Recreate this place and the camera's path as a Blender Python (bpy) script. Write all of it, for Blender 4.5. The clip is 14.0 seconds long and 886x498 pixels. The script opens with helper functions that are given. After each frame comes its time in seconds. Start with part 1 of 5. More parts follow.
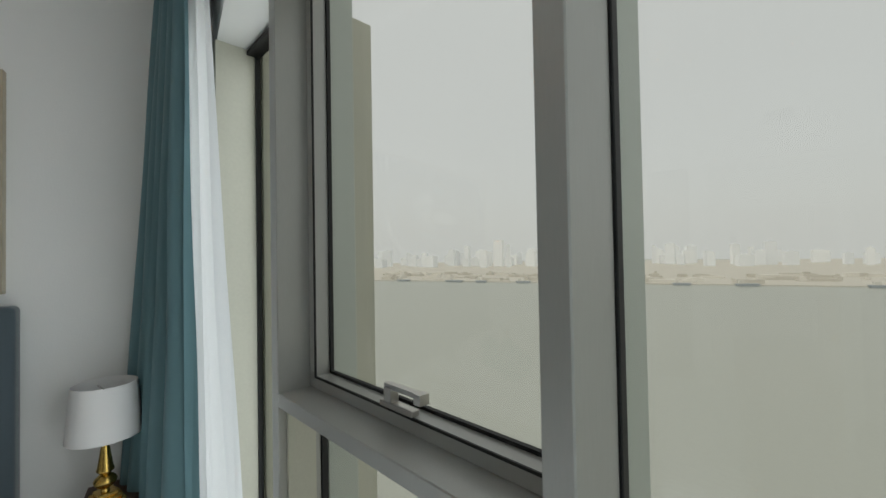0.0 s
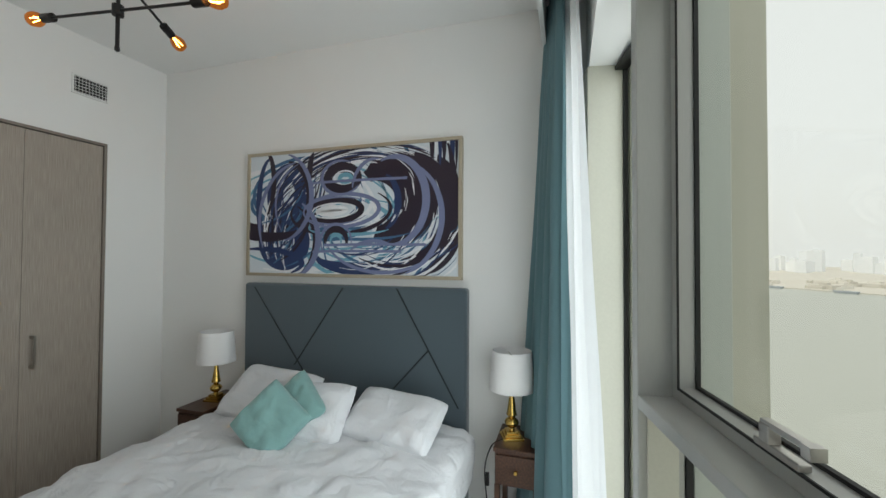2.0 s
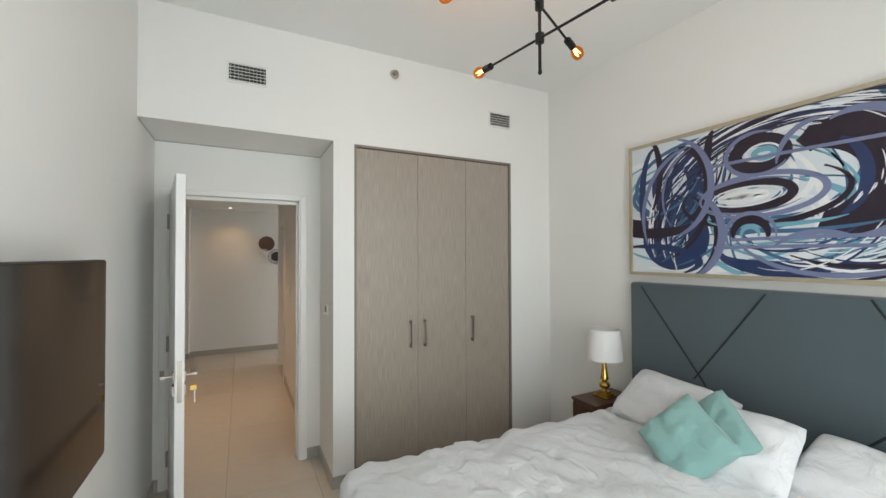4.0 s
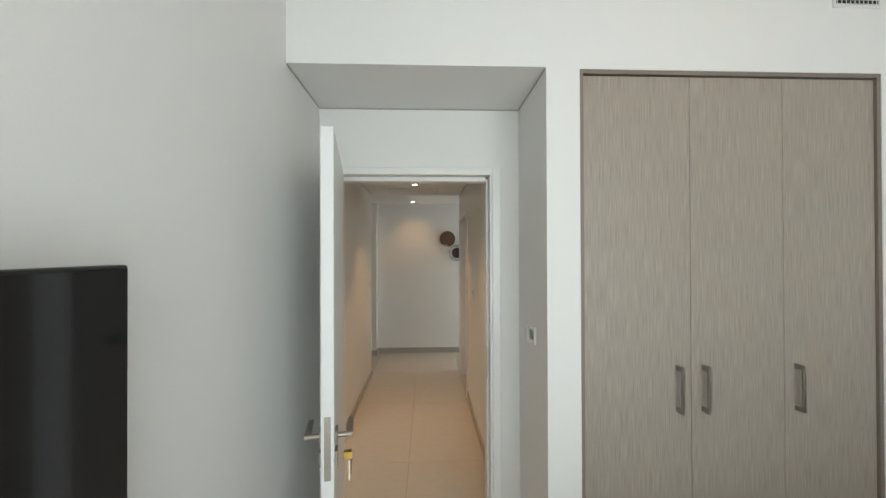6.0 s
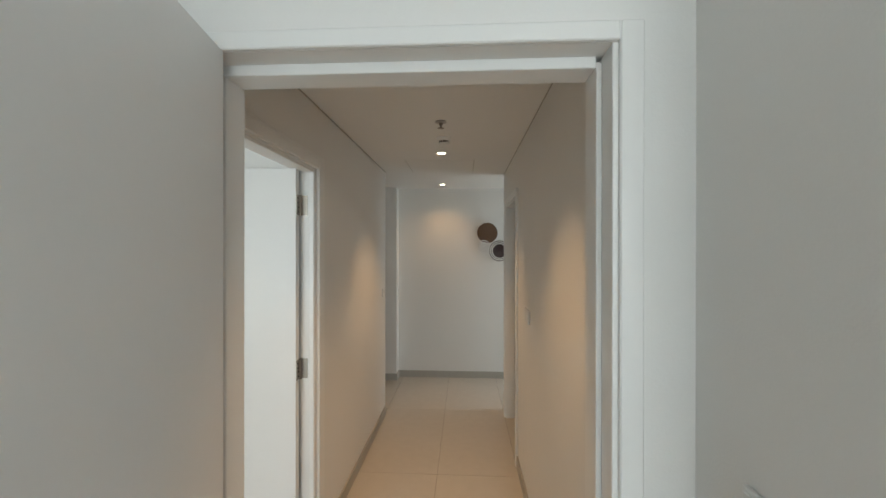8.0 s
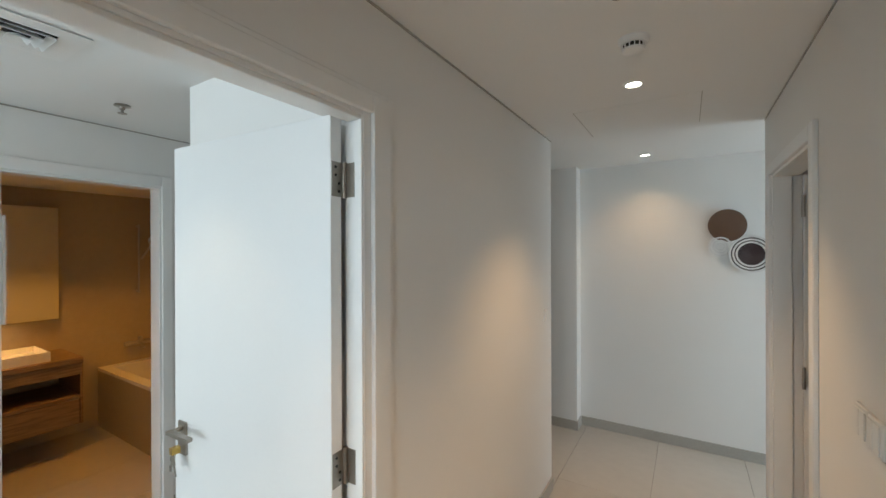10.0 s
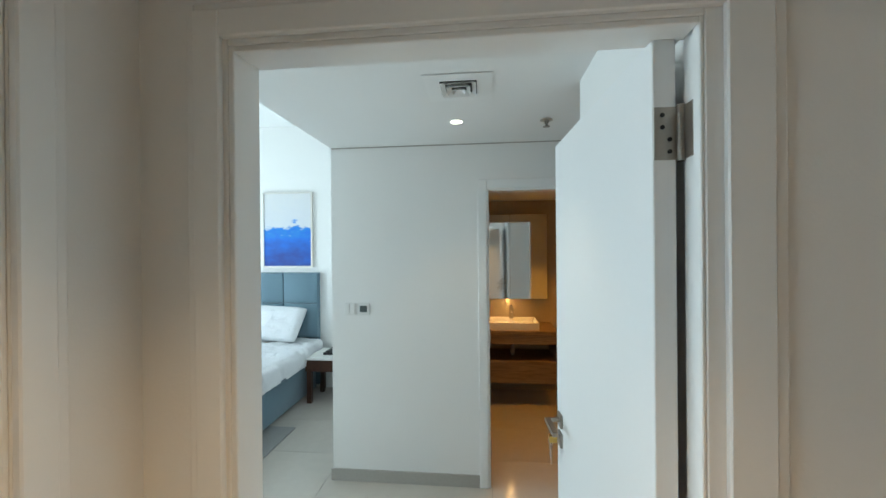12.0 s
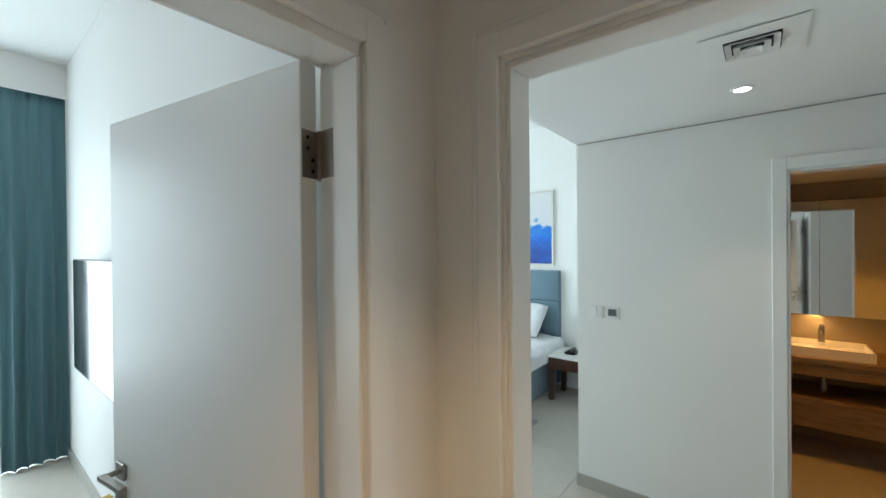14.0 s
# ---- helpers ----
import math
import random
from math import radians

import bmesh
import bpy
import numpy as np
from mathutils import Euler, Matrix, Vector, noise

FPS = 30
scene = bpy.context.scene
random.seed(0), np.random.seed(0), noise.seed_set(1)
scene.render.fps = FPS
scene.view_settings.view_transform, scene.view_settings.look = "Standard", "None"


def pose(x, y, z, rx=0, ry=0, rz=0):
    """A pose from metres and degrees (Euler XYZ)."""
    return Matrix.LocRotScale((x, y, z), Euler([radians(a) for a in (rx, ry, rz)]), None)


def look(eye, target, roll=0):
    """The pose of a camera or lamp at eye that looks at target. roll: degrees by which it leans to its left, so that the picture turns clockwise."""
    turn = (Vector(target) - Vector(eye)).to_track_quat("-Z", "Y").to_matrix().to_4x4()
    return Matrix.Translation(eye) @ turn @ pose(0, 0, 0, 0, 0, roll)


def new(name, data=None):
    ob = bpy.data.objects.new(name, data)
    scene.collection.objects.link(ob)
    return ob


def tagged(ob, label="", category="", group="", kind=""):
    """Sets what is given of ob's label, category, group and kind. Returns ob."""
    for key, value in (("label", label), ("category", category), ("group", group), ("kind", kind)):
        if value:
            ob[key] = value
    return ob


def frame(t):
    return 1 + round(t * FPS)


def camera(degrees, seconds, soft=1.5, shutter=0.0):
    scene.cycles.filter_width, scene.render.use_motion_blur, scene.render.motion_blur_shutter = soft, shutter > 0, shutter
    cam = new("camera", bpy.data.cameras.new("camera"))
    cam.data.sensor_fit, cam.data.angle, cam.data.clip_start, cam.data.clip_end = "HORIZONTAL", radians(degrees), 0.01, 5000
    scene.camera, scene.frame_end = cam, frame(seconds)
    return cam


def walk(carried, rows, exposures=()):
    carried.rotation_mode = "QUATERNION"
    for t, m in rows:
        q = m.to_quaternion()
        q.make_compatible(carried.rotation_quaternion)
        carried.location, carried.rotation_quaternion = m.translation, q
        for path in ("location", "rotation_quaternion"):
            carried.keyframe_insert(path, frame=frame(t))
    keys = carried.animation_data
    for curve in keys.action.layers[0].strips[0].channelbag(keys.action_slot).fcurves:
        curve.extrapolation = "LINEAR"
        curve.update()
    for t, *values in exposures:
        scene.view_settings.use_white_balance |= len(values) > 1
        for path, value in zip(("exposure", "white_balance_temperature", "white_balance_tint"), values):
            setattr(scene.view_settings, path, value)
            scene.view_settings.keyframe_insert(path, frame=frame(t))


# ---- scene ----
cam = camera(96.2, 14.0)
PATH = [
    (0, (0.75, -3.206, 1.633), (2.411, -4.32, 1.67), -1.0),
    (0.5, (0.679, -3.2, 1.681), (2.502, -4.022, 1.71), 0.2),
    (1, (0.684, -3.267, 1.663), (2.652, -3.624, 1.708), -0.2),
    (1.5, (0.684, -3.292, 1.658), (2.681, -3.193, 1.704), 0.1),
    (2, (0.648, -3.254, 1.657), (2.558, -2.66, 1.697), 0.3),
    (2.5, (0.625, -3.211, 1.664), (2.351, -2.202, 1.698), 0.2),
    (3, (0.598, -3.146, 1.644), (2.084, -1.807, 1.688), 0.1),
    (3.5, (0.572, -3.052, 1.649), (1.781, -1.459, 1.69), 0.1),
    (4, (0.551, -2.908, 1.653), (1.456, -1.124, 1.685), -0.2),
    (4.2, (0.554, -2.815, 1.653), (1.32, -0.968, 1.688), -0.2),
    (6.3, (0.605, -1.554, 1.667), (0.648, 0.445, 1.675), -0.2),
    (6.5, (0.606, -1.412, 1.672), (0.626, 0.588, 1.674), -0.2),
    (7, (0.64, -1.035, 1.674), (0.603, 0.965, 1.68), -0.2),
    (7.2, (0.646, -0.888, 1.675), (0.585, 1.111, 1.676), -0.1),
    (9.3, (0.678, 0.492, 1.665), (0.341, 2.463, 1.662), -0.1),
    (9.5, (0.673, 0.61, 1.673), (0.15, 2.54, 1.665), 0.0),
    (10, (0.681, 0.869, 1.69), (-0.368, 2.572, 1.689), -0.2),
    (10.5, (0.605, 1.049, 1.68), (-0.903, 2.362, 1.681), -0.3),
    (11, (0.518, 1.234, 1.688), (-1.304, 2.058, 1.678), 0.1),
    (11.5, (0.545, 1.330, 1.685), (-1.437, 1.594, 1.678), -0.2),
    (12, (0.612, 1.360, 1.677), (-1.372, 1.153, 1.674), -0.5),
    (12.5, (0.622, 1.378, 1.676), (-1.311, 0.855, 1.675), -0.4),
    (13, (0.619, 1.359, 1.679), (-1.228, 0.592, 1.676), -0.4),
    (13.5, (0.612, 1.305, 1.688), (-1.125, 0.315, 1.682), -0.6),
    (14, (0.609, 1.277, 1.695), (-0.95, 0.023, 1.686), -0.5),
]
walk(cam, [(t, look(e, g, r)) for t, e, g, r in PATH],
     exposures=[(0.0, -0.2, 6350, 8), (1.0, 0.08, 6300, 7), (1.5, 0.32, 6350, 8), (2.0, 0.4, 6300, 7), (2.5, 0.6, 6350, 8), (3.0, 0.72, 6500, 9), (4.2, 1.03, 6550, 9),
                (6.5, 1.1, 6350, 6), (7.2, 1.0, 6350, 6), (9.5, 1.5, 5750, 4), (11.0, 1.44, 5550, 1), (12.0, 1.42, 5420, -2), (12.5, 1.44, 5420, -2), (14.0, 1.34, 5600, -1)])

# ---- world, sun and large lights ----
world = bpy.data.worlds.new("hazy_sky")
scene.world = world
world.use_nodes = True
wn, wl = world.node_tree.nodes, world.node_tree.links
sky = wn.new("ShaderNodeTexSky")
sky.sky_type, sky.sun_disc = "NISHITA", False
sky.sun_elevation, sky.sun_rotation = radians(58), radians(20)
sky.air_density, sky.dust_density, sky.ozone_density = 1.0, 8.0, 1.0
haze = wn.new("ShaderNodeMix")
haze.data_type = "RGBA"
haze.inputs[0].default_value = 0.8
haze.inputs[7].default_value = (8.75, 8.6, 8.25, 1)
wl.new(sky.outputs[0], haze.inputs[6])
wl.new(haze.outputs[2], wn["Background"].inputs[0])
wn["Background"].inputs[1].default_value = 0.1

sun_data = bpy.data.lights.new("sun", "SUN")
sun_data.energy, sun_data.angle, sun_data.color = 0.8, radians(12), (1, 0.95, 0.88)
sun = new("sun", sun_data)
sun.matrix_world = look((0, 0, 0), (-0.18, -0.5, -0.85))


def spot(name, loc, watts, color, size=78, blend=0.5, radius=0.04):
    d = bpy.data.lights.new(name, "SPOT")
    d.energy, d.color, d.spot_size, d.spot_blend, d.shadow_soft_size = watts, color, radians(size), blend, radius
    ob = new(name, d)
    ob.location = loc
    return ob


def daylight(name, m, w, h, watts):
    """An area lamp added in a window's opening to strengthen the sky's light."""
    d = bpy.data.lights.new(name, "AREA")
    d.shape, d.size, d.size_y, d.energy, d.color = "RECTANGLE", w, h, watts, (0.93, 0.98, 1.0)
    new(name, d).matrix_world = m


daylight("bedroom_daylight", look((1.237, -3.656, 1.35), (0.873, -1.69, 1.30)), 2.25, 2.5, 32)
daylight("bedroom_side_daylight", look((2.62, -3.603, 1.35), (2.256, -1.637, 1.32)), 0.54, 2.5, 5)
# these two lamps are added at windows that stay out of view
daylight("second_bedroom_daylight", look((-2.1, -3.62, 1.30), (-2.1, 0.0, 1.25)), 3.4, 2.2, 40)
daylight("living_room_daylight", look((2.93, 4.34, 1.2), (0.0, 4.34, 1.15)), 0.80, 2.1, 5)

WARM = (1.0, 0.565, 0.25)
for lx, ly, w in ((0.50, 1.22, 19), (0.47, 2.89, 21), (0.39, 4.47, 4.5)):
    spot("corridor_spot", (lx, ly, 2.425), w, WARM, 92 if ly < 4 else 125, 0.8 if ly < 4 else 1.0)
for lx, ly in ((-0.757, 1.258), (-1.69, 1.206)):
    spot("vestibule_spot", (lx, ly, 2.40), 4, (1.0, 0.72, 0.45))
spot("bathroom_spot", (-3.2, 1.74, 2.19), 12, (1.0, 0.38, 0.035), 110)
# extra spot added over the tub, with no fitting of its own
spot("bathroom_spot", (-3.2, 2.7, 2.19), 6.5, (1.0, 0.38, 0.035), 110)
strip_data = bpy.data.lights.new("mirror_strip", "AREA")
strip_data.shape, strip_data.size, strip_data.size_y, strip_data.energy, strip_data.color = "RECTANGLE", 0.9, 0.02, 1.1, (1.0, 0.5, 0.15)
strip = new("mirror_strip", strip_data)
strip.matrix_world = look((-4.07, 1.63, 1.08), (-4.09, 1.63, 0.3)) @ pose(0, 0, 0, 0, 0, 90)


# ---- materials ----
def mat(name, color, rough=0.5, metal=0.0, grain=None, bump=0.0, scale=40.0, vary=0.06, stains=0.04, sheen=0.0,
        coat=0.0, emit=None, stretch=(1, 1, 1), per_object=0.0):
    """A procedural surface: base colour varied at two scales, with fine relief."""
    m = bpy.data.materials.new(name)
    m.use_nodes = True
    n, l = m.node_tree.nodes, m.node_tree.links
    b = n["Principled BSDF"]
    b.inputs["Roughness"].default_value, b.inputs["Metallic"].default_value = rough, metal
    b.inputs["Sheen Weight"].default_value, b.inputs["Coat Weight"].default_value = sheen, coat
    co = n.new("ShaderNodeTexCoord")
    mp = n.new("ShaderNodeMapping")
    mp.inputs["Scale"].default_value = stretch
    l.new(co.outputs["Object"], mp.inputs[0])
    fine = n.new("ShaderNodeTexNoise")
    fine.inputs["Scale"].default_value, fine.inputs["Detail"].default_value = scale, 6
    l.new(mp.outputs[0], fine.inputs["Vector"])
    big = n.new("ShaderNodeTexNoise")
    big.inputs["Scale"].default_value, big.inputs["Detail"].default_value = 1.7, 3
    l.new(co.outputs["Object"], big.inputs["Vector"])
    ramp = n.new("ShaderNodeMapRange")
    ramp.inputs["To Min"].default_value, ramp.inputs["To Max"].default_value = 1 - vary, 1 + vary
    l.new(fine.outputs[0], ramp.inputs[0])
    ramp2 = n.new("ShaderNodeMapRange")
    ramp2.inputs["To Min"].default_value, ramp2.inputs["To Max"].default_value = 1 - stains, 1 + stains
    l.new(big.outputs[0], ramp2.inputs[0])
    mul = n.new("ShaderNodeMath")
    mul.operation = "MULTIPLY"
    l.new(ramp.outputs[0], mul.inputs[0])
    l.new(ramp2.outputs[0], mul.inputs[1])
    last = mul
    if per_object:
        info = n.new("ShaderNodeObjectInfo")
        r3 = n.new("ShaderNodeMapRange")
        r3.inputs["To Min"].default_value, r3.inputs["To Max"].default_value = 1 - per_object, 1 + per_object
        l.new(info.outputs["Random"], r3.inputs[0])
        m2 = n.new("ShaderNodeMath")
        m2.operation = "MULTIPLY"
        l.new(mul.outputs[0], m2.inputs[0])
        l.new(r3.outputs[0], m2.inputs[1])
        last = m2
    tint = n.new("ShaderNodeVectorMath")
    tint.operation = "SCALE"
    if grain:
        mix = n.new("ShaderNodeMix")
        mix.data_type = "RGBA"
        mix.inputs[6].default_value, mix.inputs[7].default_value = (*color, 1), (*grain, 1)
        sharp = n.new("ShaderNodeMapRange")
        sharp.inputs["From Min"].default_value, sharp.inputs["From Max"].default_value = 0.38, 0.62
        l.new(fine.outputs[0], sharp.inputs[0])
        l.new(sharp.outputs[0], mix.inputs[0])
        l.new(mix.outputs[2], tint.inputs[0])
    else:
        tint.inputs[0].default_value = color
    l.new(last.outputs[0], tint.inputs["Scale"])
    l.new(tint.outputs[0], b.inputs["Base Color"])
    rr = n.new("ShaderNodeMapRange")
    rr.inputs["To Min"].default_value, rr.inputs["To Max"].default_value = max(rough - 0.06, 0.02), min(rough + 0.06, 1)
    l.new(big.outputs[0], rr.inputs[0])
    l.new(rr.outputs[0], b.inputs["Roughness"])
    if bump:
        bp = n.new("ShaderNodeBump")
        bp.inputs["Strength"].default_value, bp.inputs["Distance"].default_value = bump, 0.004
        l.new(fine.outputs[0], bp.inputs["Height"])
        l.new(bp.outputs[0], b.inputs["Normal"])
    if emit:
        b.inputs["Emission Color"].default_value, b.inputs["Emission Strength"].default_value = (*emit[:3], 1), emit[3]
    return m


WALL = mat("white_wall_paint", (0.79, 0.785, 0.765), 0.6, bump=0.12, scale=160, vary=0.012, stains=0.015)
CEIL = mat("white_ceiling_paint", (0.80, 0.80, 0.785), 0.8, bump=0.08, scale=120, vary=0.01, stains=0.012)
TRIM = mat("white_satin_trim", (0.80, 0.80, 0.785), 0.32, bump=0.03, scale=60, vary=0.01, stains=0.02)
DOOR = mat("white_door_lacquer", (0.78, 0.785, 0.78), 0.38, bump=0.05, scale=90, vary=0.01, stains=0.02)
BASE = mat("grey_stone_skirting", (0.40, 0.385, 0.35), 0.4, bump=0.1, scale=60, vary=0.08)
TILE = mat("polished_cream_tile", (0.54, 0.50, 0.44), 0.16, bump=0.02, scale=14, vary=0.05, stains=0.04, per_object=0.025)
GROUT = mat("tile_grout", (0.33, 0.30, 0.26), 0.8, bump=0.3, scale=200)
LAMINATE = mat("taupe_wood_laminate", (0.30, 0.255, 0.215), 0.42, grain=(0.39, 0.34, 0.29), bump=0.06, scale=9, vary=0.07,
               stains=0.05, stretch=(42, 42, 0.8))
LAMINATE_EDGE = mat("taupe_laminate_edge", (0.22, 0.185, 0.155), 0.5, bump=0.05, scale=60)
STEEL = mat("brushed_steel", (0.50, 0.48, 0.45), 0.3, 0.95, bump=0.05, scale=120, vary=0.08)
BRONZE = mat("satin_bronze_steel", (0.34, 0.31, 0.27), 0.34, 0.9, bump=0.05, scale=120, vary=0.08)
ALU = mat("grey_anodised_aluminium", (0.43, 0.43, 0.41), 0.36, 0.3, bump=0.04, scale=220, vary=0.05, stretch=(1, 1, 0.1))
ALU_OUT = mat("pale_aluminium_fin", (0.55, 0.58, 0.54), 0.5, 0.3, bump=0.04, scale=150)
CREAM = mat("cream_spandrel", (0.56, 0.55, 0.46), 0.5, bump=0.05, scale=80)
RUBBER = mat("black_gasket", (0.012, 0.012, 0.012), 0.6, bump=0.2, scale=60)
VELVET = mat("slate_blue_velvet", (0.062, 0.085, 0.10), 0.85, bump=0.3, scale=260, vary=0.12, stains=0.10, sheen=0.35)
VELVET_B = mat("dusty_blue_velvet", (0.13, 0.20, 0.25), 0.85, bump=0.3, scale=260, vary=0.1, stains=0.08, sheen=0.3)
SEAM = mat("dark_seam", (0.02, 0.027, 0.03), 0.95, vary=0.1)
TEAL = mat("teal_curtain_cloth", (0.12, 0.225, 0.255), 0.8, bump=0.25, scale=500, vary=0.06, stains=0.06, sheen=0.15)
LINEN = mat("white_cotton", (0.69, 0.70, 0.715), 0.85, bump=0.3, scale=320, vary=0.02, stains=0.03, sheen=0.1)
MINT = mat("mint_velvet", (0.20, 0.36, 0.34), 0.85, bump=0.3, scale=300, vary=0.08, stains=0.1, sheen=0.3)
SHADE = mat("white_lampshade_cloth", (0.78, 0.77, 0.76), 0.8, bump=0.2, scale=500, vary=0.02)
BRASS = mat("aged_brass", (0.55, 0.37, 0.10), 0.25, 1.0, bump=0.1, scale=40, vary=0.15)
DARKWOOD = mat("dark_walnut", (0.05, 0.022, 0.014), 0.35, grain=(0.085, 0.04, 0.024), bump=0.08, scale=8, vary=0.15, stretch=(2, 12, 12))
BLACK = mat("black_metal", (0.013, 0.012, 0.012), 0.4, 0.3, bump=0.05, scale=80)
SCREEN = mat("black_tv_glass", (0.008, 0.008, 0.009), 0.06, vary=0.02)
SCREEN.node_tree.nodes["Principled BSDF"].inputs["Specular IOR Level"].default_value = 0.35
PLASTIC = mat("white_plastic", (0.76, 0.76, 0.74), 0.35, bump=0.03, scale=90, vary=0.01)
LCD = mat("grey_lcd", (0.10, 0.12, 0.115), 0.2)
PALEWOOD = mat("champagne_frame", (0.46, 0.40, 0.30), 0.4, 0.4, bump=0.1, scale=30, vary=0.1)
PORCELAIN = mat("white_porcelain", (0.80, 0.79, 0.76), 0.12, vary=0.01)
BATHTILE = mat("beige_bath_tile", (0.42, 0.35, 0.24), 0.35, bump=0.08, scale=20, vary=0.08, per_object=0.03)
OAK = mat("brown_oak_veneer", (0.20, 0.125, 0.06), 0.5, grain=(0.29, 0.19, 0.10), bump=0.1, scale=8, vary=0.12, stretch=(10, 0.8, 10))
RUGMAT = mat("grey_rug_pile", (0.30, 0.30, 0.29), 0.95, bump=1.0, scale=180, vary=0.3)
CONCRETE = mat("painted_facade", (0.45, 0.44, 0.40), 0.8, bump=0.2, scale=30)
VENTDARK = mat("vent_black", (0.02, 0.02, 0.02), 0.8)
DISC_BROWN = mat("walnut_disc", (0.10, 0.045, 0.015), 0.35, bump=0.1, scale=20, vary=0.2)
DISC_DARK = mat("dark_mosaic_disc", (0.03, 0.012, 0.012), 0.3, bump=0.6, scale=70, vary=0.3)
SILVER = mat("silvered_ring", (0.70, 0.69, 0.67), 0.35, 0.3, bump=0.2, scale=60)
GLOW = mat("downlight_lens", (0.9, 0.88, 0.8), 0.5, emit=(1.0, 0.86, 0.62, 4.0))
FILAMENT = mat("filament", (1, 0.6, 0.2), 0.5, emit=(1.0, 0.62, 0.22, 22.0))
MIRROR = mat("mirror_silver", (0.86, 0.86, 0.84), 0.02, 1.0, vary=0.005, stains=0.005)


def creased(m, scale, strength, depth):
    """Adds soft creases under the weave of a cloth."""
    n, l = m.node_tree.nodes, m.node_tree.links
    co, nz, bp = n.new("ShaderNodeTexCoord"), n.new("ShaderNodeTexNoise"), n.new("ShaderNodeBump")
    nz.inputs["Scale"].default_value, nz.inputs["Detail"].default_value, nz.inputs["Distortion"].default_value = scale, 3, 1.6
    bp.inputs["Strength"].default_value, bp.inputs["Distance"].default_value = strength, depth
    l.new(co.outputs["Object"], nz.inputs["Vector"])
    l.new(nz.outputs[0], bp.inputs["Height"])
    l.new(bp.outputs[0], n["Bump"].inputs["Normal"])


creased(LINEN, 7, 0.55, 0.03)
creased(MINT, 9, 0.35, 0.02)


def clear_glass(name, tint, gloss=1.0):
    m = bpy.data.materials.new(name)
    m.use_nodes = True
    n, l = m.node_tree.nodes, m.node_tree.links
    n.remove(n["Principled BSDF"])
    tr, gl, mx, lw, pw, ma = (n.new("ShaderNode" + k) for k in ("BsdfTransparent", "BsdfGlossy", "MixShader", "LayerWeight", "Math", "Math"))
    tr.inputs[0].default_value = (*tint, 1)
    gl.inputs["Roughness"].default_value = 0.02
    pw.operation, ma.operation = "POWER", "MULTIPLY_ADD"
    l.new(lw.outputs["Facing"], pw.inputs[0])
    pw.inputs[1].default_value = 5.0
    l.new(pw.outputs[0], ma.inputs[0])
    ma.inputs[1].default_value, ma.inputs[2].default_value = 0.22 * gloss, 0.03 * gloss
    l.new(ma.outputs[0], mx.inputs[0])
    l.new(tr.outputs[0], mx.inputs[1])
    l.new(gl.outputs[0], mx.inputs[2])
    l.new(mx.outputs[0], n["Material Output"].inputs[0])
    return m


GLASS = clear_glass("window_glass", (0.94, 0.95, 0.93))
AMBER = clear_glass("amber_bulb_glass", (1.0, 0.55, 0.22), 1.0)


def sheer_cloth():
    m = bpy.data.materials.new("white_sheer_voile")
    m.use_nodes = True
    n, l = m.node_tree.nodes, m.node_tree.links
    n.remove(n["Principled BSDF"])
    df, tl, tr = n.new("ShaderNodeBsdfDiffuse"), n.new("ShaderNodeBsdfTranslucent"), n.new("ShaderNodeBsdfTransparent")
    m1, m2 = n.new("ShaderNodeMixShader"), n.new("ShaderNodeMixShader")
    df.inputs[0].default_value = tl.inputs[0].default_value = (0.90, 0.91, 0.92, 1)
    wv = n.new("ShaderNodeTexNoise")
    wv.inputs["Scale"].default_value = 300
    rg = n.new("ShaderNodeMapRange")
    rg.inputs["To Min"].default_value, rg.inputs["To Max"].default_value = 0.12, 0.24
    l.new(wv.outputs[0], rg.inputs[0])
    m1.inputs[0].default_value = 0.72
    l.new(df.outputs[0], m1.inputs[1]), l.new(tl.outputs[0], m1.inputs[2])
    l.new(rg.outputs[0], m2.inputs[0])
    l.new(m1.outputs[0], m2.inputs[1]), l.new(tr.outputs[0], m2.inputs[2])
    l.new(m2.outputs[0], n["Material Output"].inputs[0])
    return m


SHEER = sheer_cloth()


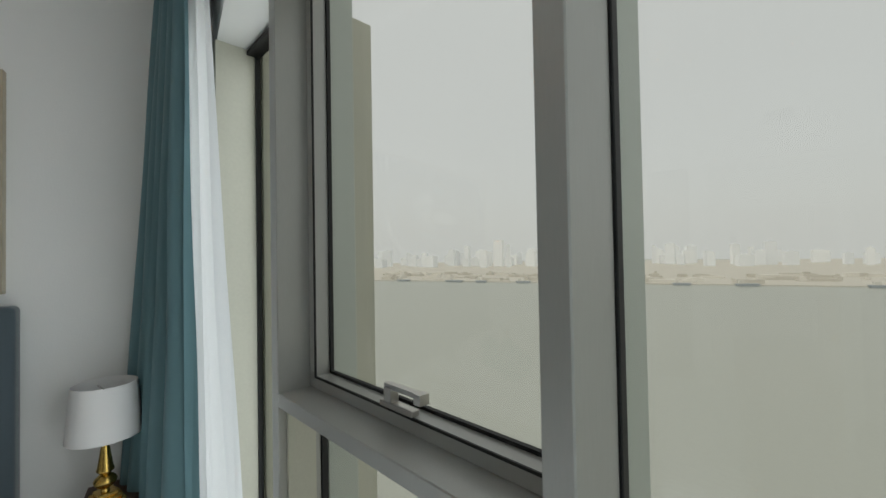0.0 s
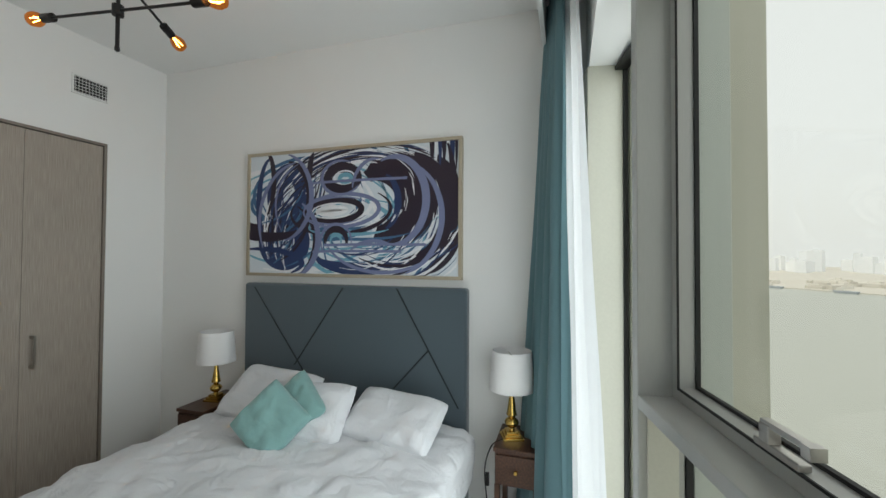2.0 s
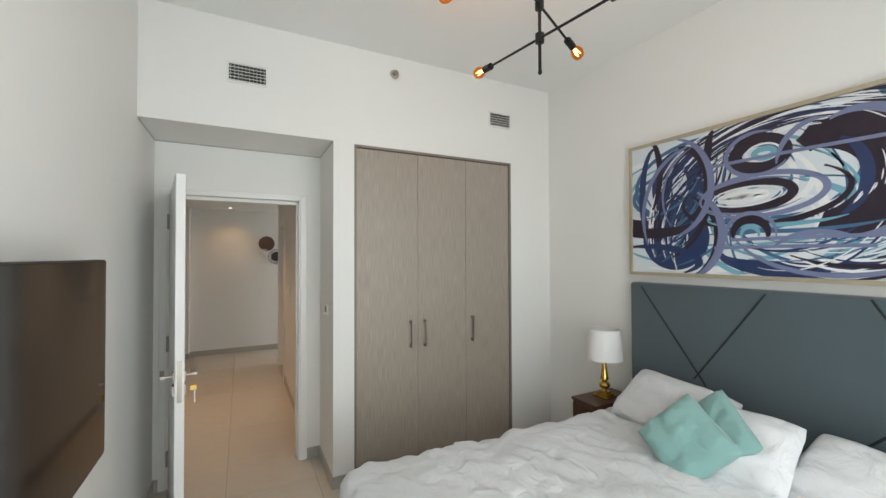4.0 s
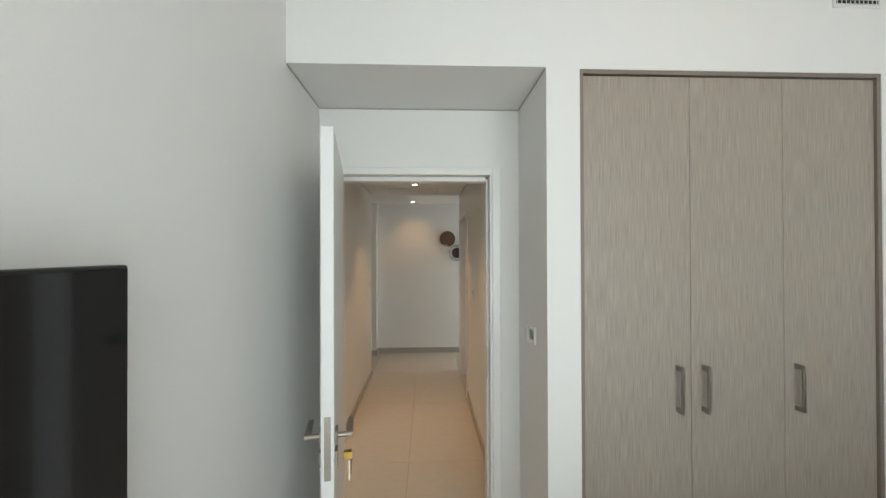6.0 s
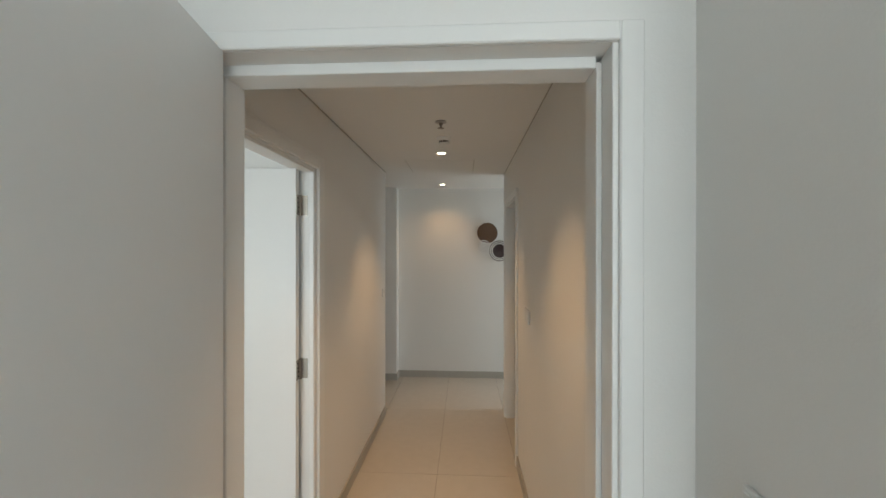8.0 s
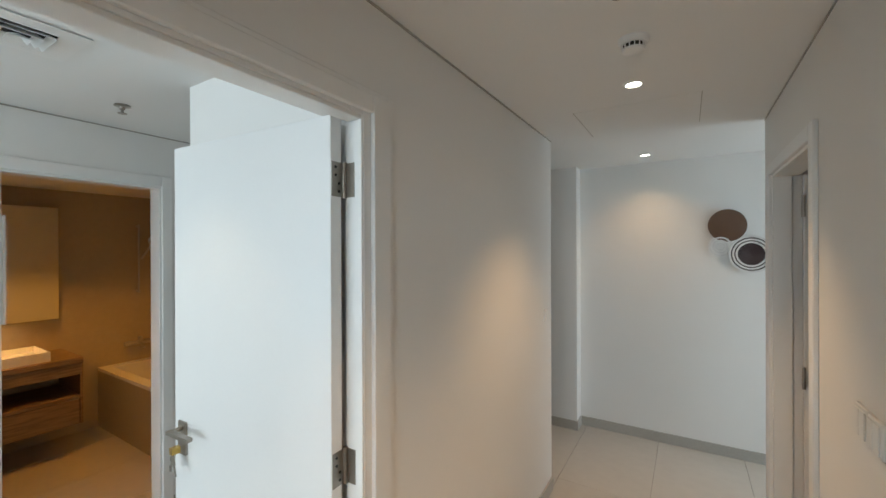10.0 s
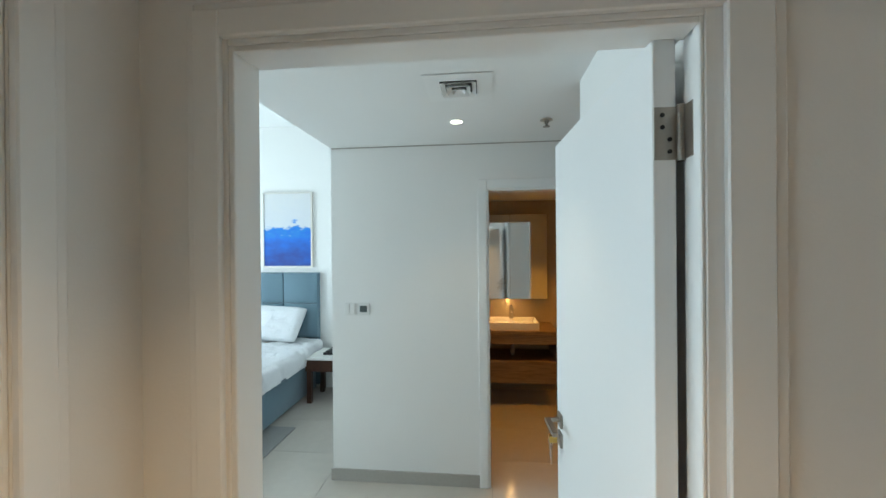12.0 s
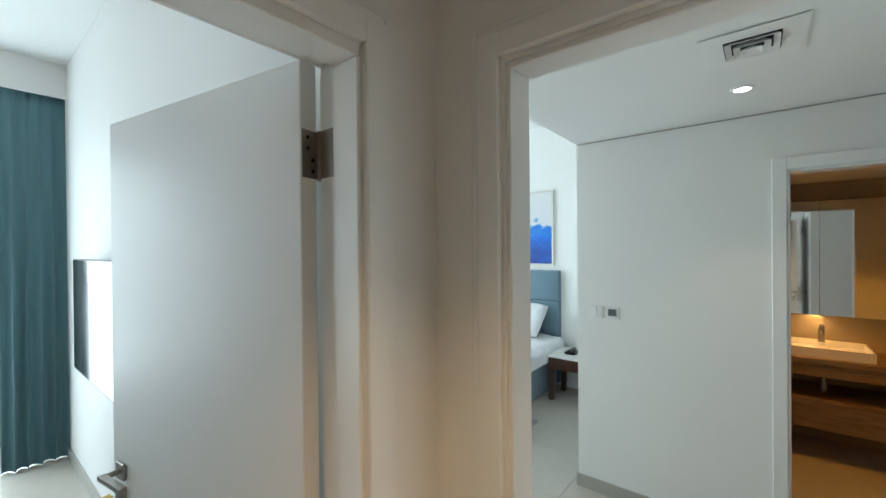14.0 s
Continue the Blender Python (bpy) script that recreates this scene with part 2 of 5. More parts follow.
def canvas_blue():
    """Pale upper half, ragged blue lower half."""
    m = mat("blue_abstract_canvas", (0.8, 0.8, 0.8), 0.6, bump=0.3, scale=30)
    n, l = m.node_tree.nodes, m.node_tree.links
    co, sep, no, add = (n.new("ShaderNode" + k) for k in ("TexCoord", "SeparateXYZ", "TexNoise", "Math"))
    l.new(co.outputs["Object"], sep.inputs[0])
    mp = n.new("ShaderNodeMapping")
    mp.inputs["Scale"].default_value = (3, 5, 9)
    l.new(co.outputs["Object"], mp.inputs[0])
    l.new(mp.outputs[0], no.inputs["Vector"])
    no.inputs["Scale"].default_value, no.inputs["Detail"].default_value = 1.0, 4
    add.operation = "MULTIPLY_ADD"
    l.new(no.outputs[0], add.inputs[0])
    add.inputs[1].default_value = 0.55
    l.new(sep.outputs[2], add.inputs[2])
    rp = n.new("ShaderNodeValToRGB")
    el = rp.color_ramp.elements
    el[0].position, el[0].color = 0.0, (0.012, 0.018, 0.09, 1)
    el[1].position, el[1].color = 1.0, (0.66, 0.66, 0.65, 1)
    for p, c in ((0.30, (0.015, 0.05, 0.28, 1)), (0.52, (0.02, 0.14, 0.62, 1)), (0.60, (0.03, 0.20, 0.60, 1)), (0.63, (0.60, 0.62, 0.66, 1))):
        el.new(p).color = c
    sc = n.new("ShaderNodeMapRange")
    sc.inputs["From Min"].default_value, sc.inputs["From Max"].default_value = -0.1, 1.30
    l.new(add.outputs[0], sc.inputs[0])
    l.new(sc.outputs[0], rp.inputs[0])
    l.new(rp.outputs[0], n["Principled BSDF"].inputs["Base Color"])
    return m


CANVAS_B = canvas_blue()


# ---- mesh helpers ----
def bx(bm, lo, hi, m=None):
    """Adds a box between two corners."""
    mid = [(a + b) / 2 for a, b in zip(lo, hi)]
    size = [max(abs(b - a), 1e-4) for a, b in zip(lo, hi)]
    t = Matrix.Translation(mid) @ Matrix.Diagonal((*size, 1))
    return bmesh.ops.create_cube(bm, size=1, matrix=(m @ t) if m else t)["verts"]


def boxes(*pairs):
    bm = bmesh.new()
    for lo, hi in pairs:
        bx(bm, lo, hi)
    return bm


def rbox(lo, hi, r=0.004, seg=2):
    """A box with rounded edges."""
    bm = boxes((lo, hi))
    bmesh.ops.bevel(bm, geom=list(bm.edges), offset=r, segments=seg, affect="EDGES", profile=0.5)
    return bm


def rod(bm, a, b, r, r2=None, seg=16):
    a, b = Vector(a), Vector(b)
    m = Matrix.Translation((a + b) / 2) @ (b - a).to_track_quat("Z", "Y").to_matrix().to_4x4()
    bmesh.ops.create_cone(bm, cap_ends=True, segments=seg, radius1=r, radius2=r if r2 is None else r2, depth=(b - a).length, matrix=m)
    return bm


def lathe(profile, seg=28, m=None, hollow=False):
    """A turned body from (radius, height) pairs; hollow: the profile closes on itself, with no end caps."""
    bm = bmesh.new()
    rings = [[bm.verts.new((max(r, 1e-4) * math.cos(2 * math.pi * i / seg), max(r, 1e-4) * math.sin(2 * math.pi * i / seg), z))
              for i in range(seg)] for r, z in profile]
    for p, q in zip(rings, rings[1:] + (rings[:1] if hollow else [])):
        for i in range(seg):
            bm.faces.new((p[i], p[(i + 1) % seg], q[(i + 1) % seg], q[i]))
    if not hollow:
        bm.faces.new(rings[0][::-1]), bm.faces.new(rings[-1])
    if m:
        bm.transform(m)
    return bm


def to_mesh(name, bm, material, smooth):
    me = bpy.data.meshes.new(name)
    bmesh.ops.recalc_face_normals(bm, faces=list(bm.faces))
    if smooth:
        for f in bm.faces:
            f.smooth = True
        for e in bm.edges:
            e.smooth = len(e.link_faces) == 2 and e.calc_face_angle(0) < radians(40)
    bm.to_mesh(me)
    bm.free()
    me.materials.append(material)
    return me


def part(name, bm, material, parent, label="", smooth=False):
    ob = new(name, to_mesh(name, bm, material, smooth))
    ob.parent = parent
    return tagged(ob, label)


def thing(name, m, label, category, group="", kind=""):
    ob = new(name)
    ob.matrix_world = m if isinstance(m, Matrix) else Matrix.Translation(m)
    ob.empty_display_size = 0.1
    return tagged(ob, label, category, group, kind)


def single(name, bm, material, label, category, m=None, group="", kind="", smooth=False):
    ob = new(name, to_mesh(name, bm, material, smooth))
    if m is not None:
        ob.matrix_world = m
    return tagged(ob, label, category, group, kind)


def structure(name, material, *pairs):
    return tagged(new(name, to_mesh(name, boxes(*pairs), material, False)), kind="structure")


def at(x, y, z, rz=0):
    return pose(x, y, z, 0, 0, rz)


# ---- structure: bedroom with the grey headboard ----
H = 3.19                       # main ceiling
structure("floor", GROUT, ((-5.2, -3.45, -0.25), (6.2, 5.2, -0.006)))
structure("ceiling", CEIL, ((-4.3, -3.9, H), (3.4, 0.66, H + 0.2)))
structure("wall_1", WALL, ((-0.22, -3.9, 0), (0, 0.515, H)))                                  # television wall
structure("wall_2", WALL, ((3.14, -3.9, 0), (3.34, 0.66, H)))                                  # headboard wall
structure("wall_3", WALL, ((0, -0.02, 2.48), (1.137, 0.515, H)), ((1.137, -0.02, 0), (1.288, 0.515, H)),
          ((1.288, -0.02, 2.475), (2.70, 0.515, H)), ((2.70, -0.02, 0), (3.14, 0.515, H)))             # wall with the fitted wardrobe
structure("wall_4", WALL, ((-0.14, 0.515, 0), (0.080, 0.655, 3.19)), ((0.080, 0.515, 2.10), (0.98, 0.655, 3.19)),
          ((0.98, 0.515, 0), (3.14, 0.655, 3.19)))                                             # wall with the bedroom door
structure("pelmet", WALL, ((0, -3.14, 2.92), (3.14, -3.115, H)))
bulk = bmesh.new()
ring_lo = [bulk.verts.new((x, y, 2.68)) for x, y in ((0, -3.37), (3.14, -3.37), (3.14, -3.52), (0, -4.09))]
ring_hi = [bulk.verts.new((v.co.x, v.co.y, H)) for v in ring_lo]
bulk.faces.new(ring_lo), bulk.faces.new(ring_hi[::-1])
for k in range(4):
    bulk.faces.new((ring_lo[k], ring_hi[k], ring_hi[(k + 1) % 4], ring_lo[(k + 1) % 4]))
tagged(new("window_bulkhead", to_mesh("window_bulkhead", bulk, WALL, False)), kind="structure")
structure("baseboard", BASE, ((0.0, -3.3, 0), (0.012, 0.515, 0.085)), ((3.128, -3.3, 0), (3.14, -0.02, 0.085)),
          ((1.125, -0.032, 0), (1.288, -0.02, 0.085)), ((2.70, -0.032, 0), (3.128, -0.02, 0.085)), ((1.125, -0.02, 0), (1.137, 0.515, 0.085)),
          ((1.035, 0.503, 0), (1.125, 0.515, 0.085)), ((0.012, 0.503, 0), (0.034, 0.515, 0.085)))

# ---- structure: corridor ----
CH = 2.445
structure("ceiling_corridor", CEIL, ((-0.14, 0.655, CH), (1.07, 3.65, CH + 0.2)), ((-2.8, 3.65, CH), (5.0, 5.0, CH + 0.2)))
structure("wall_5", WALL, ((-0.25, 0.655, 0), (-0.14, 0.838, CH)), ((-0.25, 0.838, 2.10), (-0.14, 1.785, CH)), ((-0.25, 1.785, 0), (-0.14, 3.65, CH)))
structure("wall_6", WALL, ((1.07, 0.655, 0), (1.19, 2.80, CH)), ((1.07, 2.80, 2.08), (1.19, 3.62, CH)), ((1.07, 3.62, 0), (1.19, 3.86, CH)))
structure("wall_7", WALL, ((-2.8, 4.815, 0), (5.0, 4.98, CH)), ((-1.2, 4.665, 0), (-0.20, 4.815, CH)))
structure("wall_8", WALL, ((-2.95, 3.65, 0), (-2.8, 4.98, CH)))
structure("wall_9", WALL, ((2.9, 3.86, 2.3), (3.05, 4.815, CH)))
structure("wall_10", WALL, ((1.19, 3.74, 0), (3.05, 3.86, CH)), ((-2.8, 3.53, 0), (-0.25, 3.65, CH)))
structure("baseboard_corridor", BASE, ((-0.14, 1.884, 0), (-0.128, 3.65, 0.085)), ((1.058, 0.655, 0), (1.07, 2.73, 0.085)),
          ((-0.20, 4.803, 0), (4.3, 4.815, 0.085)), ((-1.2, 4.653, 0), (-0.188, 4.665, 0.085)), ((-0.20, 4.665, 0), (-0.188, 4.803, 0.085)))
structure("wall_11", WALL, ((1.19, 2.6, 0), (2.2, 2.72, CH)), ((1.19, 3.70, 0), (2.2, 3.74, CH)), ((2.2, 2.6, 0), (2.3, 3.74, CH)), ((1.19, 2.72, CH - 0.1), (2.2, 3.70, CH)))
# solid grey strips stand in for the shaded grooves at the ceiling edge
structure("shadow_gap_recess", BASE, ((0, -0.016, 2.472), (0.004, 0.515, 2.479)), ((1.133, -0.016, 2.472), (1.137, 0.515, 2.479)), ((0.004, 0.511, 2.472), (1.133, 0.515, 2.479)))
structure("shadow_gap", BASE, ((-0.14, 0.655, CH - 0.008), (-0.136, 3.65, CH - 0.001)), ((1.066, 0.655, CH - 0.008), (1.07, 3.86, CH - 0.001)))

# ---- structure: second bedroom and its vestibule ----
VH = 2.412
structure("ceiling_vestibule", CEIL, ((-2.19, 0.252, VH), (-0.25, 3.2, H)), ((-4.3, 0.40, 3.1), (-2.19, 0.66, H)))
structure("wall_12", WALL, ((-2.30, 0.252, 0), (-2.185, 1.385, H)), ((-2.30, 1.385, 2.09), (-2.185, 2.085, VH)), ((-2.30, 2.085, 0), (-2.185, 3.2, VH)))
structure("wall_13", WALL, ((-4.25, -3.9, 0), (-4.05, 0.66, H)))
structure("wall_14", WALL, ((-4.05, 0.252, 0), (-2.30, 0.40, H)))
structure("wall_15", WALL, ((-1.205, 1.787, 0), (-0.25, 3.2, VH)))
structure("wall_16", WALL, ((-2.30, 3.08, 0), (-1.205, 3.2, VH)))
structure("wall_17", WALL, ((-0.30, 0.50, 0), (-0.254, 0.79, H)))
structure("wall_18", WALL, ((-4.05, -3.9, 2.5), (-0.22, -3.6, H)))
structure("baseboard_vestibule", BASE, ((-2.185, 0.252, 0), (-2.173, 1.315, 0.085)), ((-2.197, 0.240, 0), (-2.173, 0.252, 0.085)), ((-2.185, 2.145, 0), (-2.173, 3.08, 0.085)))
# again a grey strip in place of a shaded groove
structure("shadow_gap_vestibule", BASE, ((-2.185, 0.257, VH - 0.008), (-2.181, 3.08, VH - 0.001)))

# ---- structure: bathroom ----
BH = 2.23
structure("ceiling_bathroom", CEIL, ((-4.3, 0.9, BH), (-2.30, 3.2, BH + 0.15)))
structure("wall_19", BATHTILE, ((-4.3, 0.9, 0), (-4.15, 3.2, BH)))
structure("wall_20", BATHTILE, ((-4.15, 3.08, 0), (-2.30, 3.2, BH)))
structure("wall_21", BATHTILE, ((-4.15, 0.9, 0), (-2.30, 1.0, BH)))

# ---- facade: glazing set at an angle to the room ----
FAC = Matrix(((-0.983, 0.182, 0, 2.245), (-0.182, -0.983, 0, -3.5), (0, 0, 1, 0), (0, 0, 0, 1)))
facade = thing("window_1", FAC, "full-height grey aluminium window wall with an openable pane", "window", kind="structure")
HEAD = 2.68


def fbox(lo, hi, r=0.003):
    return rbox(lo, hi, r, 1)


for s0, s1 in ((-0.055, 0.0), (1.06, 1.12), (2.18, 2.24)):
    part("mullion", fbox((s0, 0, 0), (s1, 0.160, HEAD)), ALU, facade)
    part("fin", fbox((s0 + 0.004, 0.192, -0.4), (s1 - 0.004, 0.325, HEAD + 0.4)), ALU_OUT, facade, "pale outer aluminium fin")
    for g0, g1 in ((s0 - 0.006, s0 + 0.012), (s1 - 0.012, s1 + 0.006)):
        part("gasket", fbox((g0, 0.161, 0.05), (g1, 0.187, HEAD), 0.002), RUBBER, facade, "black rubber gasket")
part("transom", fbox((0.0, 0.0, 1.112), (1.06, 0.135, 1.160)), ALU, facade)
part("base_rail", fbox((-0.62, 0.0, 0.0), (2.18, 0.16, 0.06)), ALU, facade)
part("jamb", fbox((-0.95, -0.02, 0), (-0.655, 0.19, HEAD)), CREAM, facade, "cream painted end jamb")
part("gasket", fbox((-0.657, 0.160, 0.05), (-0.648, 0.185, HEAD), 0.002), RUBBER, facade)
part("return", fbox((-0.72, 0.192, -0.4), (-0.636, 0.85, HEAD + 0.4)), CREAM, facade, "cream outer return beside the glass")
part("gasket", fbox((-0.655, 0.12, HEAD - 0.03), (-0.055, 0.185, HEAD - 0.008), 0.002), RUBBER, facade)
part("panel", fbox((0.0, 0.03, 0.06), (0.012, 0.135, 1.112), 0.001), CREAM, facade)
part("panel", fbox((1.048, 0.03, 0.06), (1.06, 0.135, 1.112), 0.001), CREAM, facade)
sash = part("sash", boxes(((0.004, 0.118, 1.162), (0.050, 0.18, HEAD)), ((1.010, 0.118, 1.162), (1.056, 0.18, HEAD)),
                          ((0.05, 0.118, 1.162), (1.010, 0.18, 1.206))), ALU, facade, "openable grey aluminium sash")
part("seal", boxes(((0.043, 0.1155, 1.206), (0.0505, 0.121, HEAD)), ((1.0095, 0.1155, 1.206), (1.017, 0.121, HEAD)), ((0.043, 0.1155, 1.199), (1.017, 0.121, 1.2065))), RUBBER, sash, "black rubber seal")
part("bead", boxes(((0.05, 0.172, 1.205), (0.060, 0.186, HEAD)), ((1.0, 0.172, 1.205), (1.010, 0.186, HEAD)), ((0.06, 0.172, 1.205), (1.0, 0.186, 1.216))), RUBBER, sash)
bmh = rbox((0.452, 0.112, 1.2065), (0.598, 0.140, 1.224), 0.003)
part("handle_plate", bmh, STEEL, sash, "silver window handle plate")
bmh = rbox((0.478, 0.108, 1.224), (0.512, 0.138, 1.268), 0.003)
bx(bmh, (0.478, 0.112, 1.262), (0.640, 0.132, 1.276)), bx(bmh, (0.616, 0.104, 1.250), (0.642, 0.136, 1.278))
part("handle_lever", bmh, STEEL, sash, "silver window lever")
for nm, lo, hi in (("pane", (-0.65, 0.184, 0.05), (-0.045, 0.188, HEAD)), ("pane", (0.05, 0.184, 1.21), (1.01, 0.188, HEAD)),
                   ("pane", (0.0, 0.184, 0.06), (1.06, 0.188, 1.13)), ("pane", (1.12, 0.184, 0.05), (2.18, 0.188, HEAD))):
    p = part(nm, boxes((lo, hi)), GLASS, facade, "clear window pane")
    p.visible_shadow = False

# second bedroom glazing and far living-room window: both unseen, added only for their daylight
fb = thing("window_2", at(-4.05, -3.75, 0), "aluminium window of the second bedroom", "window", kind="structure")
for k in range(4):
    part("mullion", fbox((0.02 + k * 1.24, 0, 0), (0.08 + k * 1.24, 0.12, 2.5)), ALU, fb)
p = part("pane", boxes(((0.02, 0.05, 0.0), (3.8, 0.054, 2.5))), GLASS, fb)
p.visible_shadow = False
fl = thing("window_3", at(2.95, 3.862, 0), "unseen aluminium window added for living-room daylight", "window", kind="structure")
part("window_frame", boxes(((0, 0, 0), (0.06, 0.06, CH)), ((0, 0.89, 0), (0.06, 0.95, CH)), ((0, 0.06, 0), (0.06, 0.89, 0.06))), ALU, fl)


# ---- view outside: water, far shore and city in painted haze tones ----
# haze is put into the base colour, with a faint glow on top
def haze_tinted(name, color, glow):
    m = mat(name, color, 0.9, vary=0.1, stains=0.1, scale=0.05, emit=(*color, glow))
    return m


water = bpy.data.materials.new("hazy_sea")
water.use_nodes = True
n, l = water.node_tree.nodes, water.node_tree.links
b = n["Principled BSDF"]
# base colour lightened to carry the haze over the water
b.inputs["Base Color"].default_value, b.inputs["Roughness"].default_value = (0.40, 0.41, 0.36, 1), 0.4
tc, nz, bp = n.new("ShaderNodeTexCoord"), n.new("ShaderNodeTexNoise"), n.new("ShaderNodeBump")
nz.inputs["Scale"].default_value, nz.inputs["Detail"].default_value = 0.35, 5
bp.inputs["Strength"].default_value, bp.inputs["Distance"].default_value = 0.5, 0.8
l.new(tc.outputs["Object"], nz.inputs["Vector"]), l.new(nz.outputs[0], bp.inputs["Height"]), l.new(bp.outputs[0], b.inputs["Normal"])
SEA = -75.0
bm = bmesh.new()
bmesh.ops.create_grid(bm, x_segments=4, y_segments=4, size=4600)
ob = single("water", bm, water, "", "", Matrix.Translation((0, 0, SEA)), kind="structure")
# shore, roofs, hulls and towers all carry painted haze and glow
HAZE_NEAR = haze_tinted("haze_painted_shore", (0.47, 0.44, 0.38), 0.24)
HAZE_ROOF = haze_tinted("haze_painted_roofs", (0.55, 0.52, 0.46), 0.28)
HAZE_BOAT = haze_tinted("haze_painted_hulls", (0.33, 0.35, 0.36), 0.25)
HAZE_CITY = [haze_tinted("haze_painted_tower", c, 0.27) for c in ((0.66, 0.665, 0.655), (0.64, 0.645, 0.64), (0.68, 0.68, 0.665))]
rnd = random.Random(4)
# the shore faces the window wall: its line lies about 1050 m out, at a slight angle
SHORE = Matrix.Translation((0, 0, SEA)) @ pose(0, 0, 0, 0, 0, 30)
land = bmesh.new()
bx(land, (-4000, -4300, -2), (4000, -1090, 2.5))
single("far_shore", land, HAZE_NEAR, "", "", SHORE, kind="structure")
for k in range(150):
    u = rnd.uniform(-1000, 1000)
    d = rnd.uniform(1095, 1500)
    w, dep, h = rnd.uniform(10, 60), rnd.uniform(10, 30), rnd.uniform(3, 11)
    bmk = boxes(((-w / 2, -dep / 2, 0), (w / 2, dep / 2, h)))
    if k % 3 == 0:
        bx(bmk, (-w / 5, -dep / 4, h), (w / 6, dep / 4, h * 1.6))
    single("warehouse", bmk, HAZE_ROOF if k % 2 else HAZE_NEAR, "low dockside shed in a painted pale haze tone", "shed",
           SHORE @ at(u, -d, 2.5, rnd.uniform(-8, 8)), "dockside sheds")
for k in range(14):
    u = -900 + k * 130 + rnd.uniform(-50, 50)
    ln = rnd.uniform(30, 85)
    bmk = boxes(((-ln / 2, -6, 0), (ln / 2, 6, 6)))
    for v in bmk.verts:
        if v.co.z < 1:
            v.co.x *= 0.85
            v.co.y *= 0.7
    boat = thing("cargo_boat", SHORE @ at(u, -1070, 0.0, rnd.uniform(-5, 5)), "grey cargo boat moored along the far shore", "boat", "moored boats")
    # hull and deckhouse take the same glowing haze tones
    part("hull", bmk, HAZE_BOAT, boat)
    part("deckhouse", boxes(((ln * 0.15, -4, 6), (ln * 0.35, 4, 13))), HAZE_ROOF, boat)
for k in range(120):
    u = rnd.uniform(-2300, 2300)
    d = rnd.uniform(2300, 3300)
    w = rnd.uniform(25, 75)
    h = 55 + 80 * rnd.random() ** 2.2 + (45 if k % 17 == 0 else 0)
    bmk = boxes(((-w / 2, -w / 3, 0), (w / 2, w / 3, h)))
    bx(bmk, (-w / 6, -w / 8, h), (w / 5, w / 8, h + rnd.uniform(3, 12)))
    single("tower_block", bmk, HAZE_CITY[k % 3], "distant tower block in a painted pale haze tone", "building",
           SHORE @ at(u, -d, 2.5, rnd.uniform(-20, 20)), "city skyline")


# ---- doors ----
def lever_handle(parent, x, y, z, side, away):
    """A square-rose lever with a key rose below; away: which way the lever points along the leaf."""
    s = 1 if side > 0 else -1
    def yy(a, b):
        return (y + s * a, y + s * b) if s > 0 else (y + s * b, y + s * a)
    bm = bmesh.new()
    y0, y1 = yy(0, 0.009)
    bx(bm, (x - 0.026, y0, z - 0.026), (x + 0.026, y1, z + 0.026))
    bmesh.ops.bevel(bm, geom=list(bm.edges), offset=0.002, segments=1, affect="EDGES")
    rose = part("handle_rose", bm, BRONZE, parent, "square satin steel rose")
    bm = rod(bmesh.new(), (x, y + s * 0.005, z), (x, y + s * 0.055, z), 0.009)
    y0, y1 = yy(0.042, 0.062)
    bx(bm, (min(x, x + away * 0.125) - 0.008, y0, z - 0.006), (max(x, x + away * 0.125) + 0.008, y1, z + 0.008))
    part("lever", bm, BRONZE, rose, "satin steel lever", True)
    bm = bmesh.new()
    y0, y1 = yy(0, 0.009)
    bx(bm, (x - 0.026, y0, z - 0.10), (x + 0.026, y1, z - 0.048))
    part("key_rose", bm, BRONZE, parent, "square satin steel key rose")
    return y + s * 0.012


def hinge(parent, z, t):
    bm = rod(bmesh.new(), (0, 0, z - 0.055), (0, 0, z + 0.055), 0.008)
    for k in range(4):
        rod(bm, (0, 0, z - 0.029 + k * 0.0195 - 0.0008), (0, 0, z - 0.029 + k * 0.0195 + 0.0008), 0.0095)
    part("hinge_knuckle", bm, BRONZE, parent, "steel butt hinge", True)
    s = 1 if t > 0 else -1
    bm = boxes(((0.0015, s * 0.004 if s > 0 else t, z - 0.052), (0.0035, t if s > 0 else -0.004, z + 0.052)))
    plate = part("hinge_plate", bm, BRONZE, parent, "steel hinge plate with screws")
    for k in (-0.036, -0.012, 0.012, 0.036):
        y = s * 0.027 + (0.008 if k > 0 else -0.006)
        part("screw", rod(bmesh.new(), (-0.0005, y, z + k), (0.002, y, z + k), 0.0045, seg=10), BLACK, plate, "dark countersunk screw")


def door_leaf(name, m, w, h, t, label, lever=True):
    """t: thickness of the leaf, which lies on the local +y side of the hinge pin."""
    d = thing(name, m, label, "door")
    lo, hi = (0.004, 0.007, 0.008), (w, 0.007 + t, h)
    part("leaf", rbox(lo, hi, 0.002, 1), DOOR, d, "flush white lacquered leaf")
    for z in (0.22, 1.03, 1.90):
        hinge(d, z, t + 0.005)
    if lever:
        zc = 1.0
        part("lock_plate", boxes(((w - 0.0005, 0.007 + t * 0.25, zc - 0.13), (w + 0.002, 0.007 + t * 0.75, zc + 0.09))), BRONZE, d, "steel lock plate")
        lever_handle(d, w - 0.06, 0.007 + t, zc, 1, -1)
        lever_handle(d, w - 0.06, 0.007, zc, -1, -1)
    return d


